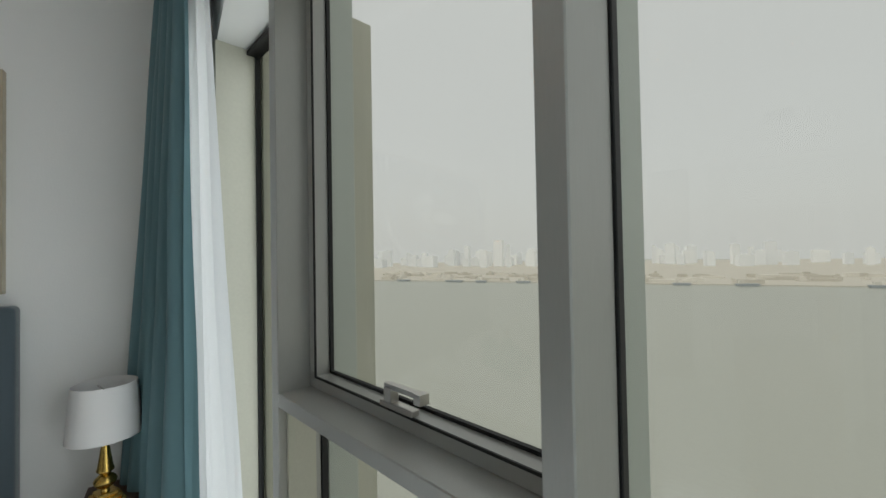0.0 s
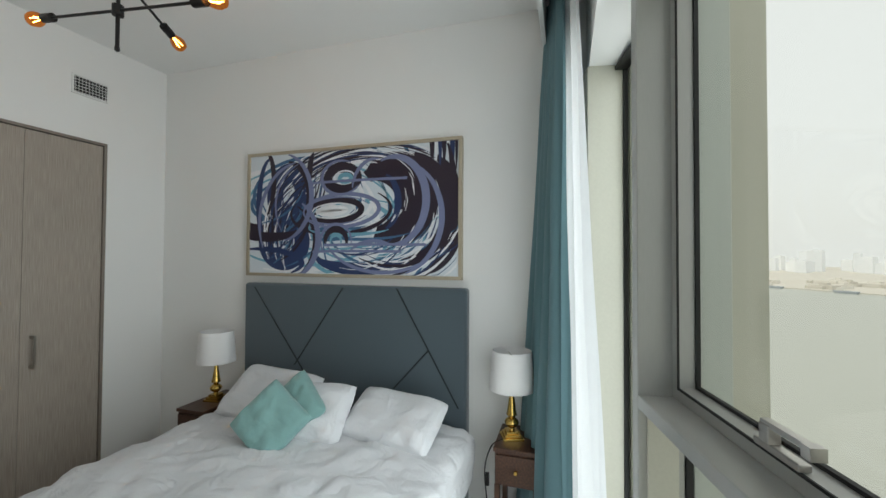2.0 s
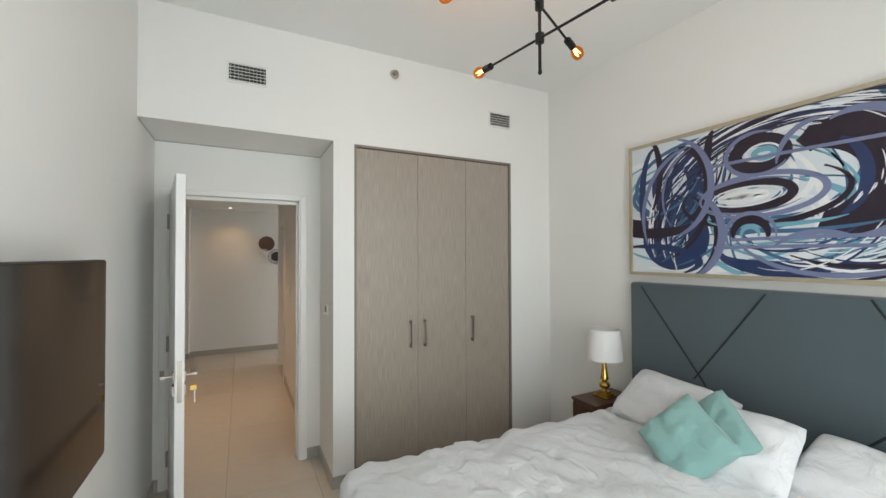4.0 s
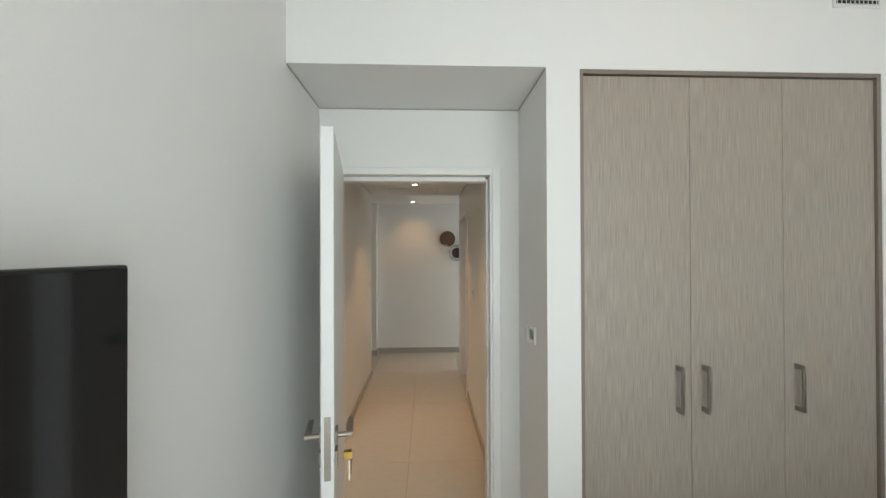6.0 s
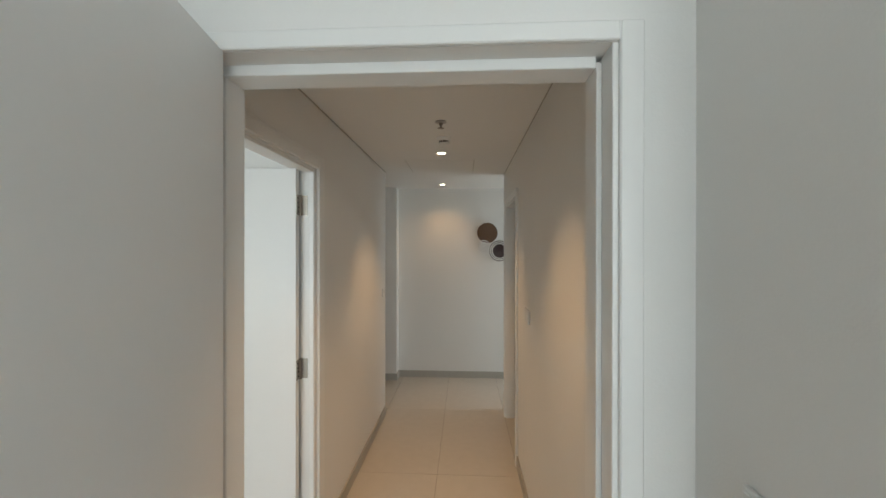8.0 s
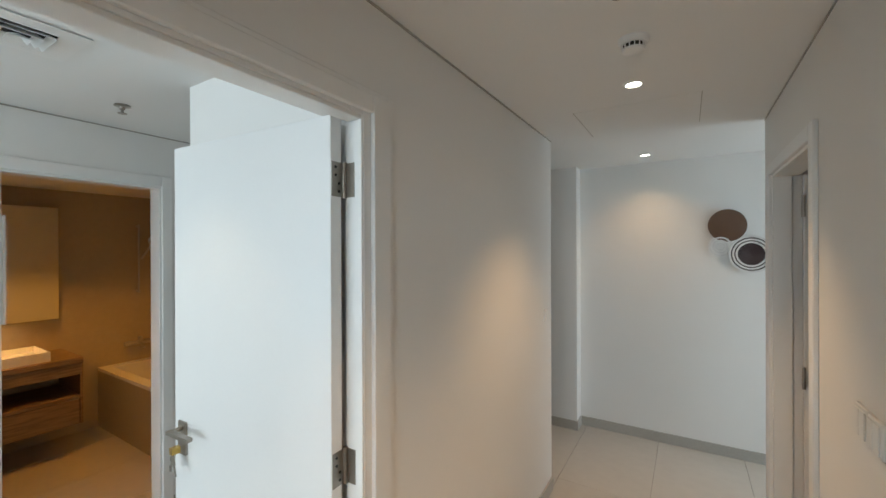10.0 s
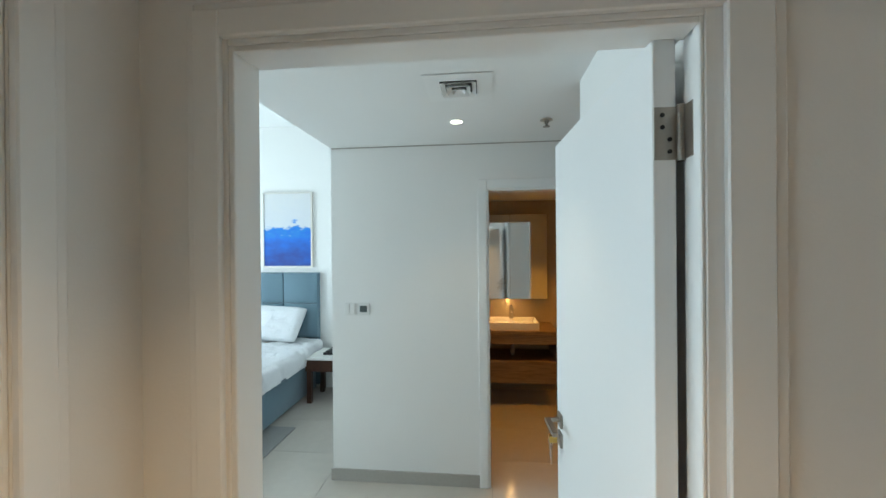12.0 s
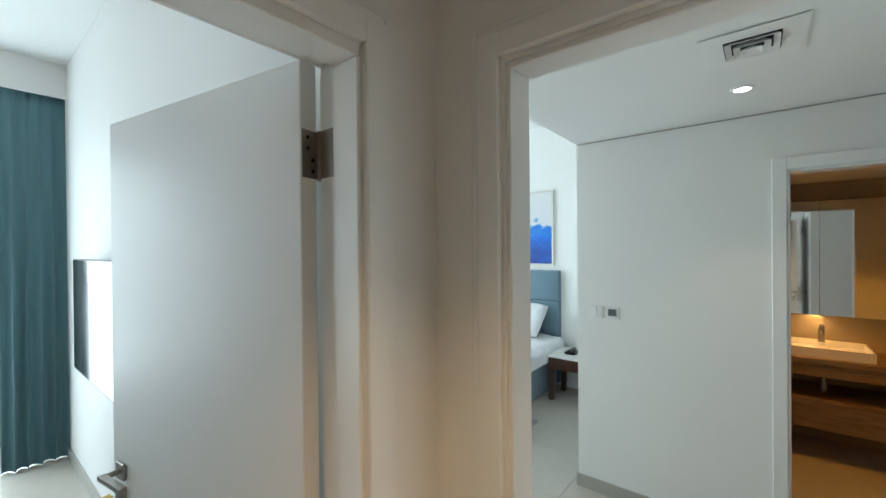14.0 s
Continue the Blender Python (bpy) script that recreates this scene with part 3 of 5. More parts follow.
def keys(m):
    k = thing("keys", m, "bunch of brass and steel keys hanging from the lock", "keys")
    bm = boxes(((-0.011, -0.03, -0.012), (0.011, 0, 0.012)))
    part("key", bm, BRASS, k, "brass key in the lock")
    bm = boxes(((-0.012, -0.022, -0.045), (0.012, -0.018, -0.018)), ((-0.004, -0.022, -0.085), (0.004, -0.018, -0.045)), ((-0.009, -0.022, -0.075), (0, -0.018, -0.066)))
    bm.transform(pose(0, 0, 0, 0, 14, 0))
    part("key", bm, BRONZE, k, "steel key on the ring")
    bm = boxes(((-0.010, -0.028, -0.05), (0.010, -0.025, -0.022)), ((-0.0035, -0.028, -0.092), (0.0035, -0.025, -0.05)))
    bm.transform(pose(0, 0, 0, 0, -18, 0))
    part("key", bm, BRONZE, k)
    part("ring", lathe([(0.011, -0.001), (0.013, -0.001), (0.013, 0.001), (0.011, 0.001)], 16, pose(0, -0.024, -0.014, 90, 0, 30), True), STEEL, k)
    return k


MA = at(0.085, 0.505, 0, -80.6)
door_leaf("bedroom_door", MA, 0.886, 2.10, 0.045, "white flush door standing open into the bedroom")
keys(MA @ at(0.826, 0.082, 0.926, 180))
MB = at(-0.214, 1.746, 0, 183.0)
door_leaf("bedroom_door", MB, 0.836, 2.088, 0.045, "white flush door standing open against the vestibule wall")
keys(MB @ at(0.776, 0.070, 0.926, 180))
MC = at(1.178, 3.53, 0, -2)
door_leaf("store_door", MC, 0.70, 2.06, 0.04, "white flush door opened inward off the corridor", False)
ME = at(-2.305, 1.392, 0, 182)
door_leaf("bathroom_door", ME, 0.655, 2.06, 0.04, "white flush bathroom door opened inward", False)


def casing(name, pairs, jamb, plates=()):
    """A door frame with a stepped architrave: pairs of boxes for the architrave, and jambs."""
    d = thing(name, (0, 0, 0), "white painted door frame with stepped architrave", "door frame", kind="structure")
    for lo, hi in pairs:
        part("architrave", rbox(lo, hi, 0.003, 1), TRIM, d)
    for lo, hi in jamb:
        part("jamb", rbox(lo, hi, 0.002, 1), TRIM, d)
    for lo, hi in plates:
        for z in (0.22, 1.03, 1.90):
            part("hinge_plate", boxes(((*lo, z - 0.052), (*hi, z + 0.052))), BRONZE, d, "steel hinge plate")


# bedroom door frame, room and corridor faces
casing("door_1", (((0.98, 0.500, 0), (1.028, 0.515, 2.14)), ((0.080, 0.500, 2.10), (0.98, 0.515, 2.14)), ((0.034, 0.500, 0), (0.080, 0.515, 2.14)),
                  ((0.034, 0.655, 0), (0.090, 0.672, 2.155)), ((0.98, 0.655, 0), (1.03, 0.672, 2.155)), ((0.090, 0.655, 2.10), (0.98, 0.672, 2.155)),
                  ((0.012, 0.655, 0), (0.034, 0.664, 2.175)), ((0.034, 0.655, 2.155), (1.04, 0.664, 2.175))),
       (((0.078, 0.516, 0), (0.092, 0.657, 2.10)), ((0.968, 0.513, 0), (0.982, 0.657, 2.10)), ((0.092, 0.513, 2.106), (0.968, 0.657, 2.118)),
        ((0.955, 0.575, 0), (0.968, 0.655, 2.088)), ((0.092, 0.575, 2.075), (0.955, 0.655, 2.106)), ((0.092, 0.575, 0), (0.102, 0.655, 2.075))),
       (((0.092, 0.519), (0.0945, 0.566)),))
casing("door_2", (((-0.14, 0.784, 0), (-0.123, 0.840, 2.155)), ((-0.14, 1.782, 0), (-0.123, 1.860, 2.155)), ((-0.14, 0.840, 2.10), (-0.123, 1.782, 2.155)),
                  ((-0.14, 0.767, 0), (-0.130, 0.784, 2.172)), ((-0.14, 1.860, 0), (-0.130, 1.882, 2.172)), ((-0.14, 0.784, 2.155), (-0.130, 1.860, 2.172))),
       (((-0.252, 0.836, 0), (-0.138, 0.850, 2.10)), ((-0.215, 1.752, 0), (-0.138, 1.787, 2.10)), ((-0.252, 0.850, 2.088), (-0.138, 1.752, 2.102)),
        ((-0.195, 0.850, 0), (-0.140, 0.862, 2.088)), ((-0.165, 1.744, 0), (-0.140, 1.752, 2.088)), ((-0.195, 0.862, 2.075), (-0.140, 1.744, 2.088))),
       (((-0.213, 1.7495), (-0.176, 1.752)),))
casing("door_3", (((1.053, 2.735, 0), (1.07, 2.795, 2.14)), ((1.053, 3.625, 0), (1.07, 3.685, 2.14)), ((1.053, 2.795, 2.08), (1.07, 3.625, 2.14))),
       (((1.068, 2.795, 0), (1.18, 2.81, 2.08)), ((1.068, 3.61, 0), (1.15, 3.625, 2.08)), ((1.068, 2.81, 2.068), (1.18, 3.61, 2.082))))
casing("door_4", (((-2.185, 1.315, 0), (-2.168, 1.378, 2.155)), ((-2.185, 2.088, 0), (-2.168, 2.148, 2.155)), ((-2.185, 1.378, 2.09), (-2.168, 2.088, 2.155))),
       (((-2.302, 1.378, 0), (-2.183, 1.392, 2.09)), ((-2.302, 2.075, 0), (-2.183, 2.09, 2.09)), ((-2.302, 1.392, 2.078), (-2.183, 2.075, 2.092))))
single("strike_plate", boxes(((0.953, 0.535, 0.93), (0.9545, 0.560, 1.11))), STEEL, "steel strike plate on the door jamb", "strike plate")


# ---- bedroom: fitted wardrobe ----
ward = thing("wardrobe", (1.288, -0.02, 0), "fitted taupe wood-grain wardrobe with three closed doors", "wardrobe")
part("frame", boxes(((0, 0.004, 0), (0.018, 0.06, 2.475)), ((1.394, 0.004, 0), (1.412, 0.06, 2.475)), ((0.018, 0.004, 2.457), (1.394, 0.06, 2.475))), LAMINATE_EDGE, ward)
part("carcass", boxes(((0.018, 0.062, 0), (1.394, 0.48, 2.457))), LAMINATE_EDGE, ward)
for x0, x1, hx in ((0.020, 0.511, 0.447), (0.5125, 0.949, 0.567), (0.9505, 1.392, 1.003)):
    d = part("door", rbox((x0, 0.016, 0.03), (x1, 0.038, 2.452), 0.002, 1), LAMINATE, ward)
    bm = bmesh.new()
    bx(bm, (hx - 0.007, -0.030, 0.935), (hx + 0.007, -0.018, 1.145))
    bx(bm, (hx - 0.007, -0.022, 0.935), (hx + 0.007, 0.016, 0.957)), bx(bm, (hx - 0.007, -0.022, 1.123), (hx + 0.007, 0.016, 1.145))
    bmesh.ops.bevel(bm, geom=list(bm.edges), offset=0.0015, segments=1, affect="EDGES")
    part("handle", bm, BRONZE, d, "brushed steel bow handle")
part("plinth", boxes(((0.018, 0.03, 0.0), (1.394, 0.06, 0.028))), LAMINATE_EDGE, ward)


def grille(name, x0, x1, z0, z1):
    g = thing(name, (0, -0.02, 0), "white wall grille with dark slots", "air vent", "wall grilles")
    part("frame", boxes(((x0, -0.008, z0), (x1, 0, z0 + 0.012)), ((x0, -0.008, z1 - 0.012), (x1, 0, z1)), ((x0, -0.008, z0 + 0.012), (x0 + 0.012, 0, z1 - 0.012)), ((x1 - 0.012, -0.008, z0 + 0.012), (x1, 0, z1 - 0.012))), PLASTIC, g)
    # flat black sheet on the solid wall paints the shade inside the duct
    part("backing", boxes(((x0 + 0.010, -0.0035, z0 + 0.01), (x1 - 0.010, -0.002, z1 - 0.01))), VENTDARK, g, "black sheet standing in for the dark of the duct")
    rows = 6
    for k in range(rows):
        z = z0 + 0.016 + (z1 - z0 - 0.032) * k / (rows - 1)
        bm = boxes(((x0 + 0.012, -0.009, z - 0.0012), (x1 - 0.012, -0.004, z + 0.0012)))
        part("slat", bm, PLASTIC, g)
    bm = bmesh.new()
    cols = 11
    for k in range(1, cols):
        x = x0 + (x1 - x0) * k / cols
        bx(bm, (x - 0.0010, -0.0065, z0 + 0.012), (x + 0.0010, -0.0038, z1 - 0.012))
    part("divider", bm, PLASTIC, g)


grille("wall_vent", 0.463, 0.704, 2.776, 2.913)
grille("wall_vent", 2.466, 2.696, 2.773, 2.910)


def sprinkler(m, label):
    s = thing("sprinkler", m, label, "sprinkler", "sprinklers")
    part("rose", lathe([(0.012, 0), (0.034, 0.001), (0.036, 0.006), (0.022, 0.010), (0.014, 0.010)], 20), STEEL, s, smooth=True)
    part("head", lathe([(0.012, 0.008), (0.011, 0.022), (0.006, 0.026), (0.006, 0.038), (0.02, 0.040), (0.02, 0.042)], 16), BRONZE, s, smooth=True)


sprinkler(pose(1.599, -0.02, 3.05, 90, 0, 0), "chrome side-wall sprinkler on the white wall")
for sx, sy, sz in ((0.515, 2.09, CH), (-1.72, 1.72, VH)):
    sprinkler(pose(sx, sy, sz, 180, 0, 0), "chrome sprinkler in the white ceiling")


def downlight(x, y, z):
    d = thing("downlight", pose(x, y, z, 180, 0, 0), "small round recessed downlight switched on", "downlight", "downlights")
    part("rim", lathe([(0.034, -0.002), (0.034, 0.004), (0.044, 0.004), (0.046, 0.0), (0.046, -0.002)], 24, None, True), TRIM, d, smooth=True)
    part("lens", lathe([(0.001, -0.001), (0.034, -0.001), (0.034, 0.0015), (0.001, 0.0015)], 24), GLOW, d, "glowing frosted lens")


for q in ((0.50, 1.22, CH), (0.47, 2.89, CH), (0.39, 4.47, CH), (-0.757, 1.258, VH), (-1.69, 1.206, VH), (-3.2, 1.74, BH)):
    downlight(*q)

smoke = thing("smoke_detector", pose(0.515, 2.455, CH, 180, 0, 0), "white ceiling smoke detector with dark slots", "smoke detector")
part("base", lathe([(0.052, 0), (0.052, 0.012), (0.045, 0.022)], 28), PLASTIC, smoke, smooth=True)
part("chamber", lathe([(0.036, 0.022), (0.036, 0.038)], 28), VENTDARK, smoke, "dark slotted chamber")
part("cap", lathe([(0.038, 0.036), (0.036, 0.044), (0.02, 0.048), (0.001, 0.048)], 28), PLASTIC, smoke, smooth=True)
for k in range(14):
    a = 2 * math.pi * k / 14
    part("rib", boxes(((0.033, -0.0015, 0.022), (0.039, 0.0015, 0.037))), PLASTIC, smoke).matrix_local = pose(0, 0, 0, 0, 0, math.degrees(a))
hatch = thing("access_hatch", (0.44, 3.42, CH), "flush white ceiling access hatch", "access hatch")
part("panel", boxes(((-0.30, -0.27, -0.002), (0.30, 0.27, 0.0))), CEIL, hatch)
for gx in (-0.304, 0.300):
    part("gap", boxes(((gx, -0.27, -0.003), (gx + 0.004, 0.27, 0))), BASE, hatch)

# square ceiling diffuser of the vestibule
dif = thing("ceiling_diffuser", (-1.20, 1.25, VH), "white square stepped ceiling air diffuser", "air diffuser")


def ring(h0, h1, z0, z1):
    bm = bmesh.new()
    a = [bm.verts.new((sx * h0, sy * h0, z0)) for sx, sy in ((-1, -1), (1, -1), (1, 1), (-1, 1))]
    c = [bm.verts.new((sx * h1, sy * h1, z1)) for sx, sy in ((-1, -1), (1, -1), (1, 1), (-1, 1))]
    for k in range(4):
        bm.faces.new((a[k], a[(k + 1) % 4], c[(k + 1) % 4], c[k]))
    r = bmesh.ops.extrude_face_region(bm, geom=list(bm.faces))
    for v in r["geom"]:
        if isinstance(v, bmesh.types.BMVert):
            v.co.z += 0.0025
    return bm


part("frame", ring(0.150, 0.082, -0.006, -0.006), TRIM, dif)
part("cone", ring(0.060, 0.078, -0.003, -0.016), TRIM, dif)
part("cone", ring(0.034, 0.053, -0.004, -0.022), TRIM, dif)
part("core", ring(0.002, 0.029, -0.008, -0.026), TRIM, dif)
# no duct is cut: the plate's dark colour gives its shade
part("throat", boxes(((-0.083, -0.083, -0.0015), (0.083, 0.083, -0.0005))), mat("duct_shade_grey", (0.05, 0.05, 0.05), 0.8), dif, "dark plate standing in for the shaded duct")


def wall_plate(name, m, label, screen):
    s = thing(name, m, label, "thermostat" if screen else "switch")
    part("plate", rbox((-0.043, -0.010, -0.043), (0.043, 0, 0.043), 0.003), PLASTIC, s)
    if screen:
        part("display", boxes(((-0.028, -0.012, -0.022), (0.026, -0.0095, 0.024))), LCD, s, "grey display")
    else:
        part("rocker", rbox((-0.036, -0.014, -0.036), (-0.001, -0.009, 0.036), 0.002, 1), PLASTIC, s)
        part("rocker", rbox((0.001, -0.014, -0.036), (0.036, -0.009, 0.036), 0.002, 1), PLASTIC, s)


wall_plate("light_switch", at(1.137, 0.32, 1.235, -90), "white light switch on the recess wall", False)
wall_plate("thermostat", at(1.137, 0.205, 1.245, -90), "white thermostat with grey display on the wall", True)
wall_plate("light_switch", at(-2.185, 0.390, 1.245, 90), "white light switch on the vestibule wall", False)
wall_plate("thermostat", at(-2.185, 0.490, 1.245, 90), "white thermostat with grey display on the vestibule wall", True)
wall_plate("light_switch", at(1.07, 2.31, 1.237, -90), "white double switch on the corridor wall", False)
wall_plate("light_switch", at(1.07, 2.22, 1.237, -90), "white double switch on the corridor wall", False)
wall_plate("light_switch", at(-0.14, 3.53, 1.24, 90), "white switch at the end of the corridor wall", False)

# ---- bedroom: bed ----
HBX = 3.04
hb = thing("headboard", (3.09, -1.814, 0), "tall slate blue velvet headboard with slanting seams", "headboard")
part("panel", rbox((-0.05, -0.85, 0.05), (0.045, 0.85, 1.46), 0.022, 3), VELVET, hb, smooth=True)


def seam(y0, z0, y1, z1):
    bm = bmesh.new()
    a, c = Vector((-0.0505, y0, z0)), Vector((-0.0505, y1, z1))
    rod(bm, a, c, 0.0055, seg=8)
    part("seam", bm, SEAM, hb, "dark stitched groove")


seam(0.755, 1.43, 0.33, 0.86), seam(0.02, 1.44, 0.40, 0.89), seam(-0.38, 1.45, -0.80, 0.72), seam(-0.60, 1.06, -0.31, 0.74)
bed = thing("bed", (2.0, -1.85, 0), "double bed with slate velvet base and rumpled white duvet", "bed")
part("base", rbox((-1.0, -0.80, 0.04), (1.03, 0.80, 0.36), 0.02), VELVET, bed, smooth=True)
part("mattress", rbox((-1.0, -0.79, 0.36), (1.03, 0.79, 0.60), 0.05, 3), LINEN, bed, smooth=True)
for fx in (-0.9, 0.9):
    for fy in (-0.7, 0.7):
        part("foot", boxes(((fx - 0.03, fy - 0.03, 0), (fx + 0.03, fy + 0.03, 0.04))), BLACK, bed)


def duvet(w, ln, top, drop, seed, puff=0.03):
    """A quilt that drapes over both sides and the foot, with soft wrinkles."""
    bm = bmesh.new()
    nx, ny = 96, 96
    over = 0.30
    grid = []
    for i in range(nx + 1):
        row = []
        for j in range(ny + 1):
            u = -ln / 2 - over + (ln + over) * i / nx
            v = -(w / 2 + over) + (w + 2 * over) * j / ny
            x, y, z = u, v, top
            ex, ey = max(0, -ln / 2 - u), max(0, abs(v) - w / 2)
            r = 0.075
            e = math.hypot(ex, ey)
            if e > 0:
                ang = min(e / r, math.pi / 2)
                out = r * math.sin(ang)
                down = r * (1 - math.cos(ang)) + max(0, e - r * math.pi / 2)
                if ex:
                    x = -ln / 2 - out * ex / e
                if ey:
                    y = math.copysign(w / 2 + out * ey / e, v)
                z = top - down
            q = Vector((u * 2.3, v * 2.3, seed))
            wr = noise.noise(q) * 0.018 + abs(noise.noise(q * 2.1 + Vector((3, 1, 0)))) * 0.022
            st = noise.noise(Vector((u * 9 + v * 4, v * 5 - u * 2, seed + 4)))
            wr += (abs(st) ** 0.7) * 0.020 + noise.noise(Vector((u * 22, v * 22, seed))) * 0.004 - abs(noise.noise(Vector((u * 13 - v * 6, v * 14, seed + 9)))) * 0.014
            # sewn channels
            wr -= 0.010 * math.exp(-((((u + 0.35 * v + 0.1) % 0.46) - 0.23) / 0.014) ** 2)
            x += wr * 0.5 * (1 if e else 0) * (-1 if ex else 0)
            y += wr * 0.8 * (math.copysign(1, v) if ey else 0)
            z += (wr + puff * math.cos(math.pi * min(1, abs(v) / w)) * (1 if not e else 0.4))
            row.append(bm.verts.new((x, y, z)))
        grid.append(row)
    for i in range(nx):
        for j in range(ny):
            bm.faces.new((grid[i][j], grid[i + 1][j], grid[i + 1][j + 1], grid[i][j + 1]))
    return bm


part("duvet", duvet(1.60, 1.92, 0.625, 0.3, 1.7), LINEN, bed, "rumpled white cotton duvet", True)


def pillow_mesh(w, h, t, seed, corner=0.06):
    """A stuffed cushion with pinched corners and soft creases, lying in the xz plane."""
    bm = bmesh.new()
    n = 26
    sides = []
    for s in (1, -1):
        g = []
        for i in range(n + 1):
            row = []
            for j in range(n + 1):
                a, c = 2 * i / n - 1, 2 * j / n - 1
                edge = (1 - a ** 4) * (1 - c ** 4)
                th = t / 2 * max(edge, 0) ** 0.45
                pinch = 1 - 0.05 * (1 - c * c) * (abs(a) ** 6)
                pz = 1 - 0.05 * (1 - a * a) * (abs(c) ** 6)
                round_off = 1 - corner * (a * c) ** 4
                x, z = a * w / 2 * pinch * round_off, c * h / 2 * pz * round_off
                x += 0.0 if abs(a) < 1 else 0.004 * noise.noise(Vector((c * 4, seed, 0)))
                q = Vector((a * 1.6, c * 1.6, seed + s))
                wr = noise.noise(q * 1.7) * 0.016 + abs(noise.noise(q * 3.5)) * -0.010
                y = s * (th + wr * min(1, edge * 2))
                row.append((x, y, z))
            g.append(row)
        sides.append(g)
    made = {}
    def v(s, i, j):
        key = (0 if i in (0, n) or j in (0, n) else s, i, j)
        if key not in made:
            x, y, z = sides[s][i][j]
            made[key] = bm.verts.new((x, 0 if key[0] == 0 and (i in (0, n) or j in (0, n)) else y, z))
        return made[key]
    for s in (0, 1):
        for i in range(n):
            for j in range(n):
                f = [v(s, i, j), v(s, i + 1, j), v(s, i + 1, j + 1), v(s, i, j + 1)]
                bm.faces.new(f if s else f[::-1])
    return bm


def pillow(name, w, h, t, x, y, z, yaw, lean, roll, material, label, cat, seed, group):
    """yaw: which way it faces; lean: how far it tips back; roll: turned in its own plane."""
    m = pose(x, y, z, 0, 0, yaw) @ pose(0, 0, 0, lean, 0, 0) @ pose(0, 0, 0, 0, roll, 0)
    return single(name, pillow_mesh(w, h, t, seed), material, label, cat, m, group, smooth=True)


pillow("pillow", 0.64, 0.40, 0.17, 2.80, -1.42, 0.75, -90, -52, 4, LINEN, "plump white cotton pillow leaning on the headboard", "pillow", 2.1, "bed pillows")
pillow("pillow", 0.58, 0.37, 0.16, 2.75, -2.31, 0.725, -92, -60, 5, LINEN, "plump white cotton pillow leaning on the headboard", "pillow", 5.3, "bed pillows")
pillow("pillow", 0.58, 0.38, 0.17, 2.62, -1.80, 0.755, -88, -50, -3, LINEN, "white cotton pillow lying behind the mint cushions", "pillow", 8.9, "bed pillows")
pillow("cushion", 0.32, 0.32, 0.12, 2.56, -1.79, 0.80, -98, -26, 38, MINT, "mint green velvet cushion set on its corner behind another", "cushion", 3.4, "mint cushions")
pillow("cushion", 0.33, 0.33, 0.12, 2.42, -1.745, 0.775, -74, -28, 40, MINT, "mint green velvet cushion set on its corner", "cushion", 6.6, "mint cushions")


def nightstand(x0, y0, y1, z):
    nsd = thing("nightstand", (x0, y0, 0), "small dark walnut nightstand beside the bed", "nightstand", "nightstands")
    w, d = y1 - y0, 3.12 - x0
    part("top", rbox((0, 0, z - 0.022), (d, w, z), 0.003), DARKWOOD, nsd)
    part("body", boxes(((0.012, 0.008, z - 0.20), (d, w - 0.008, z - 0.022))), DARKWOOD, nsd)
    dr = part("drawer", rbox((0.0, 0.014, z - 0.185), (0.012, w - 0.014, z - 0.035), 0.002), DARKWOOD, nsd)
    part("knob", lathe([(0.006, 0), (0.006, 0.012), (0.012, 0.016), (0.010, 0.024), (0.001, 0.025)], 14, pose(0, w / 2, z - 0.11, 0, -90, 0)), BRASS, dr, smooth=True)
    part("shelf", boxes(((0.02, 0.01, 0.16), (d, w - 0.01, 0.18))), DARKWOOD, nsd)
    for lx in (0.006, d - 0.034):
        for ly in (0.006, w - 0.034):
            part("leg", boxes(((lx, ly, 0), (lx + 0.028, ly + 0.028, z - 0.20))), DARKWOOD, nsd)


nightstand(2.71, -0.952, -0.72, 0.62)
nightstand(2.79, -3.12, -2.875, 0.635)


def table_lamp(x, y, z, rz):
    lamp = thing("table_lamp", at(x, y, z, rz), "turned brass table lamp with a white drum shade", "lamp", "bedside lamps")
    bm = boxes(((-0.058, -0.058, 0), (0.058, 0.058, 0.014)), ((-0.046, -0.046, 0.014), (0.046, 0.046, 0.028)), ((-0.034, -0.034, 0.028), (0.034, 0.034, 0.044)))
    bmesh.ops.bevel(bm, geom=list(bm.edges), offset=0.002, segments=1, affect="EDGES")
    part("foot", bm, BRASS, lamp)
    prof = [(0.016, 0.044), (0.014, 0.056)]
    prof += [(0.014 + 0.026 * math.sin(math.pi * k / 12), 0.056 + 0.062 * k / 12) for k in range(13)]
    prof += [(0.022, 0.122), (0.030, 0.130), (0.030, 0.136), (0.027, 0.142), (0.012, 0.25), (0.008, 0.30)]
    part("stem", lathe(prof), BRASS, lamp, smooth=True)
    part("shade", lathe([(0.126, 0.275), (0.128, 0.275), (0.110, 0.492), (0.108, 0.492), (0.1245, 0.277)], 40, None, True), SHADE, lamp, "white cloth drum shade", True)
    part("shade_ring", boxes(((-0.108, -0.002, 0.46), (0.108, 0.002, 0.464)), ((-0.002, -0.108, 0.46), (0.002, 0.108, 0.464))), STEEL, lamp)
    part("bulb", lathe([(0.012, 0.30), (0.026, 0.34), (0.028, 0.365), (0.018, 0.39), (0.001, 0.398)], 20), PORCELAIN, lamp, smooth=True)


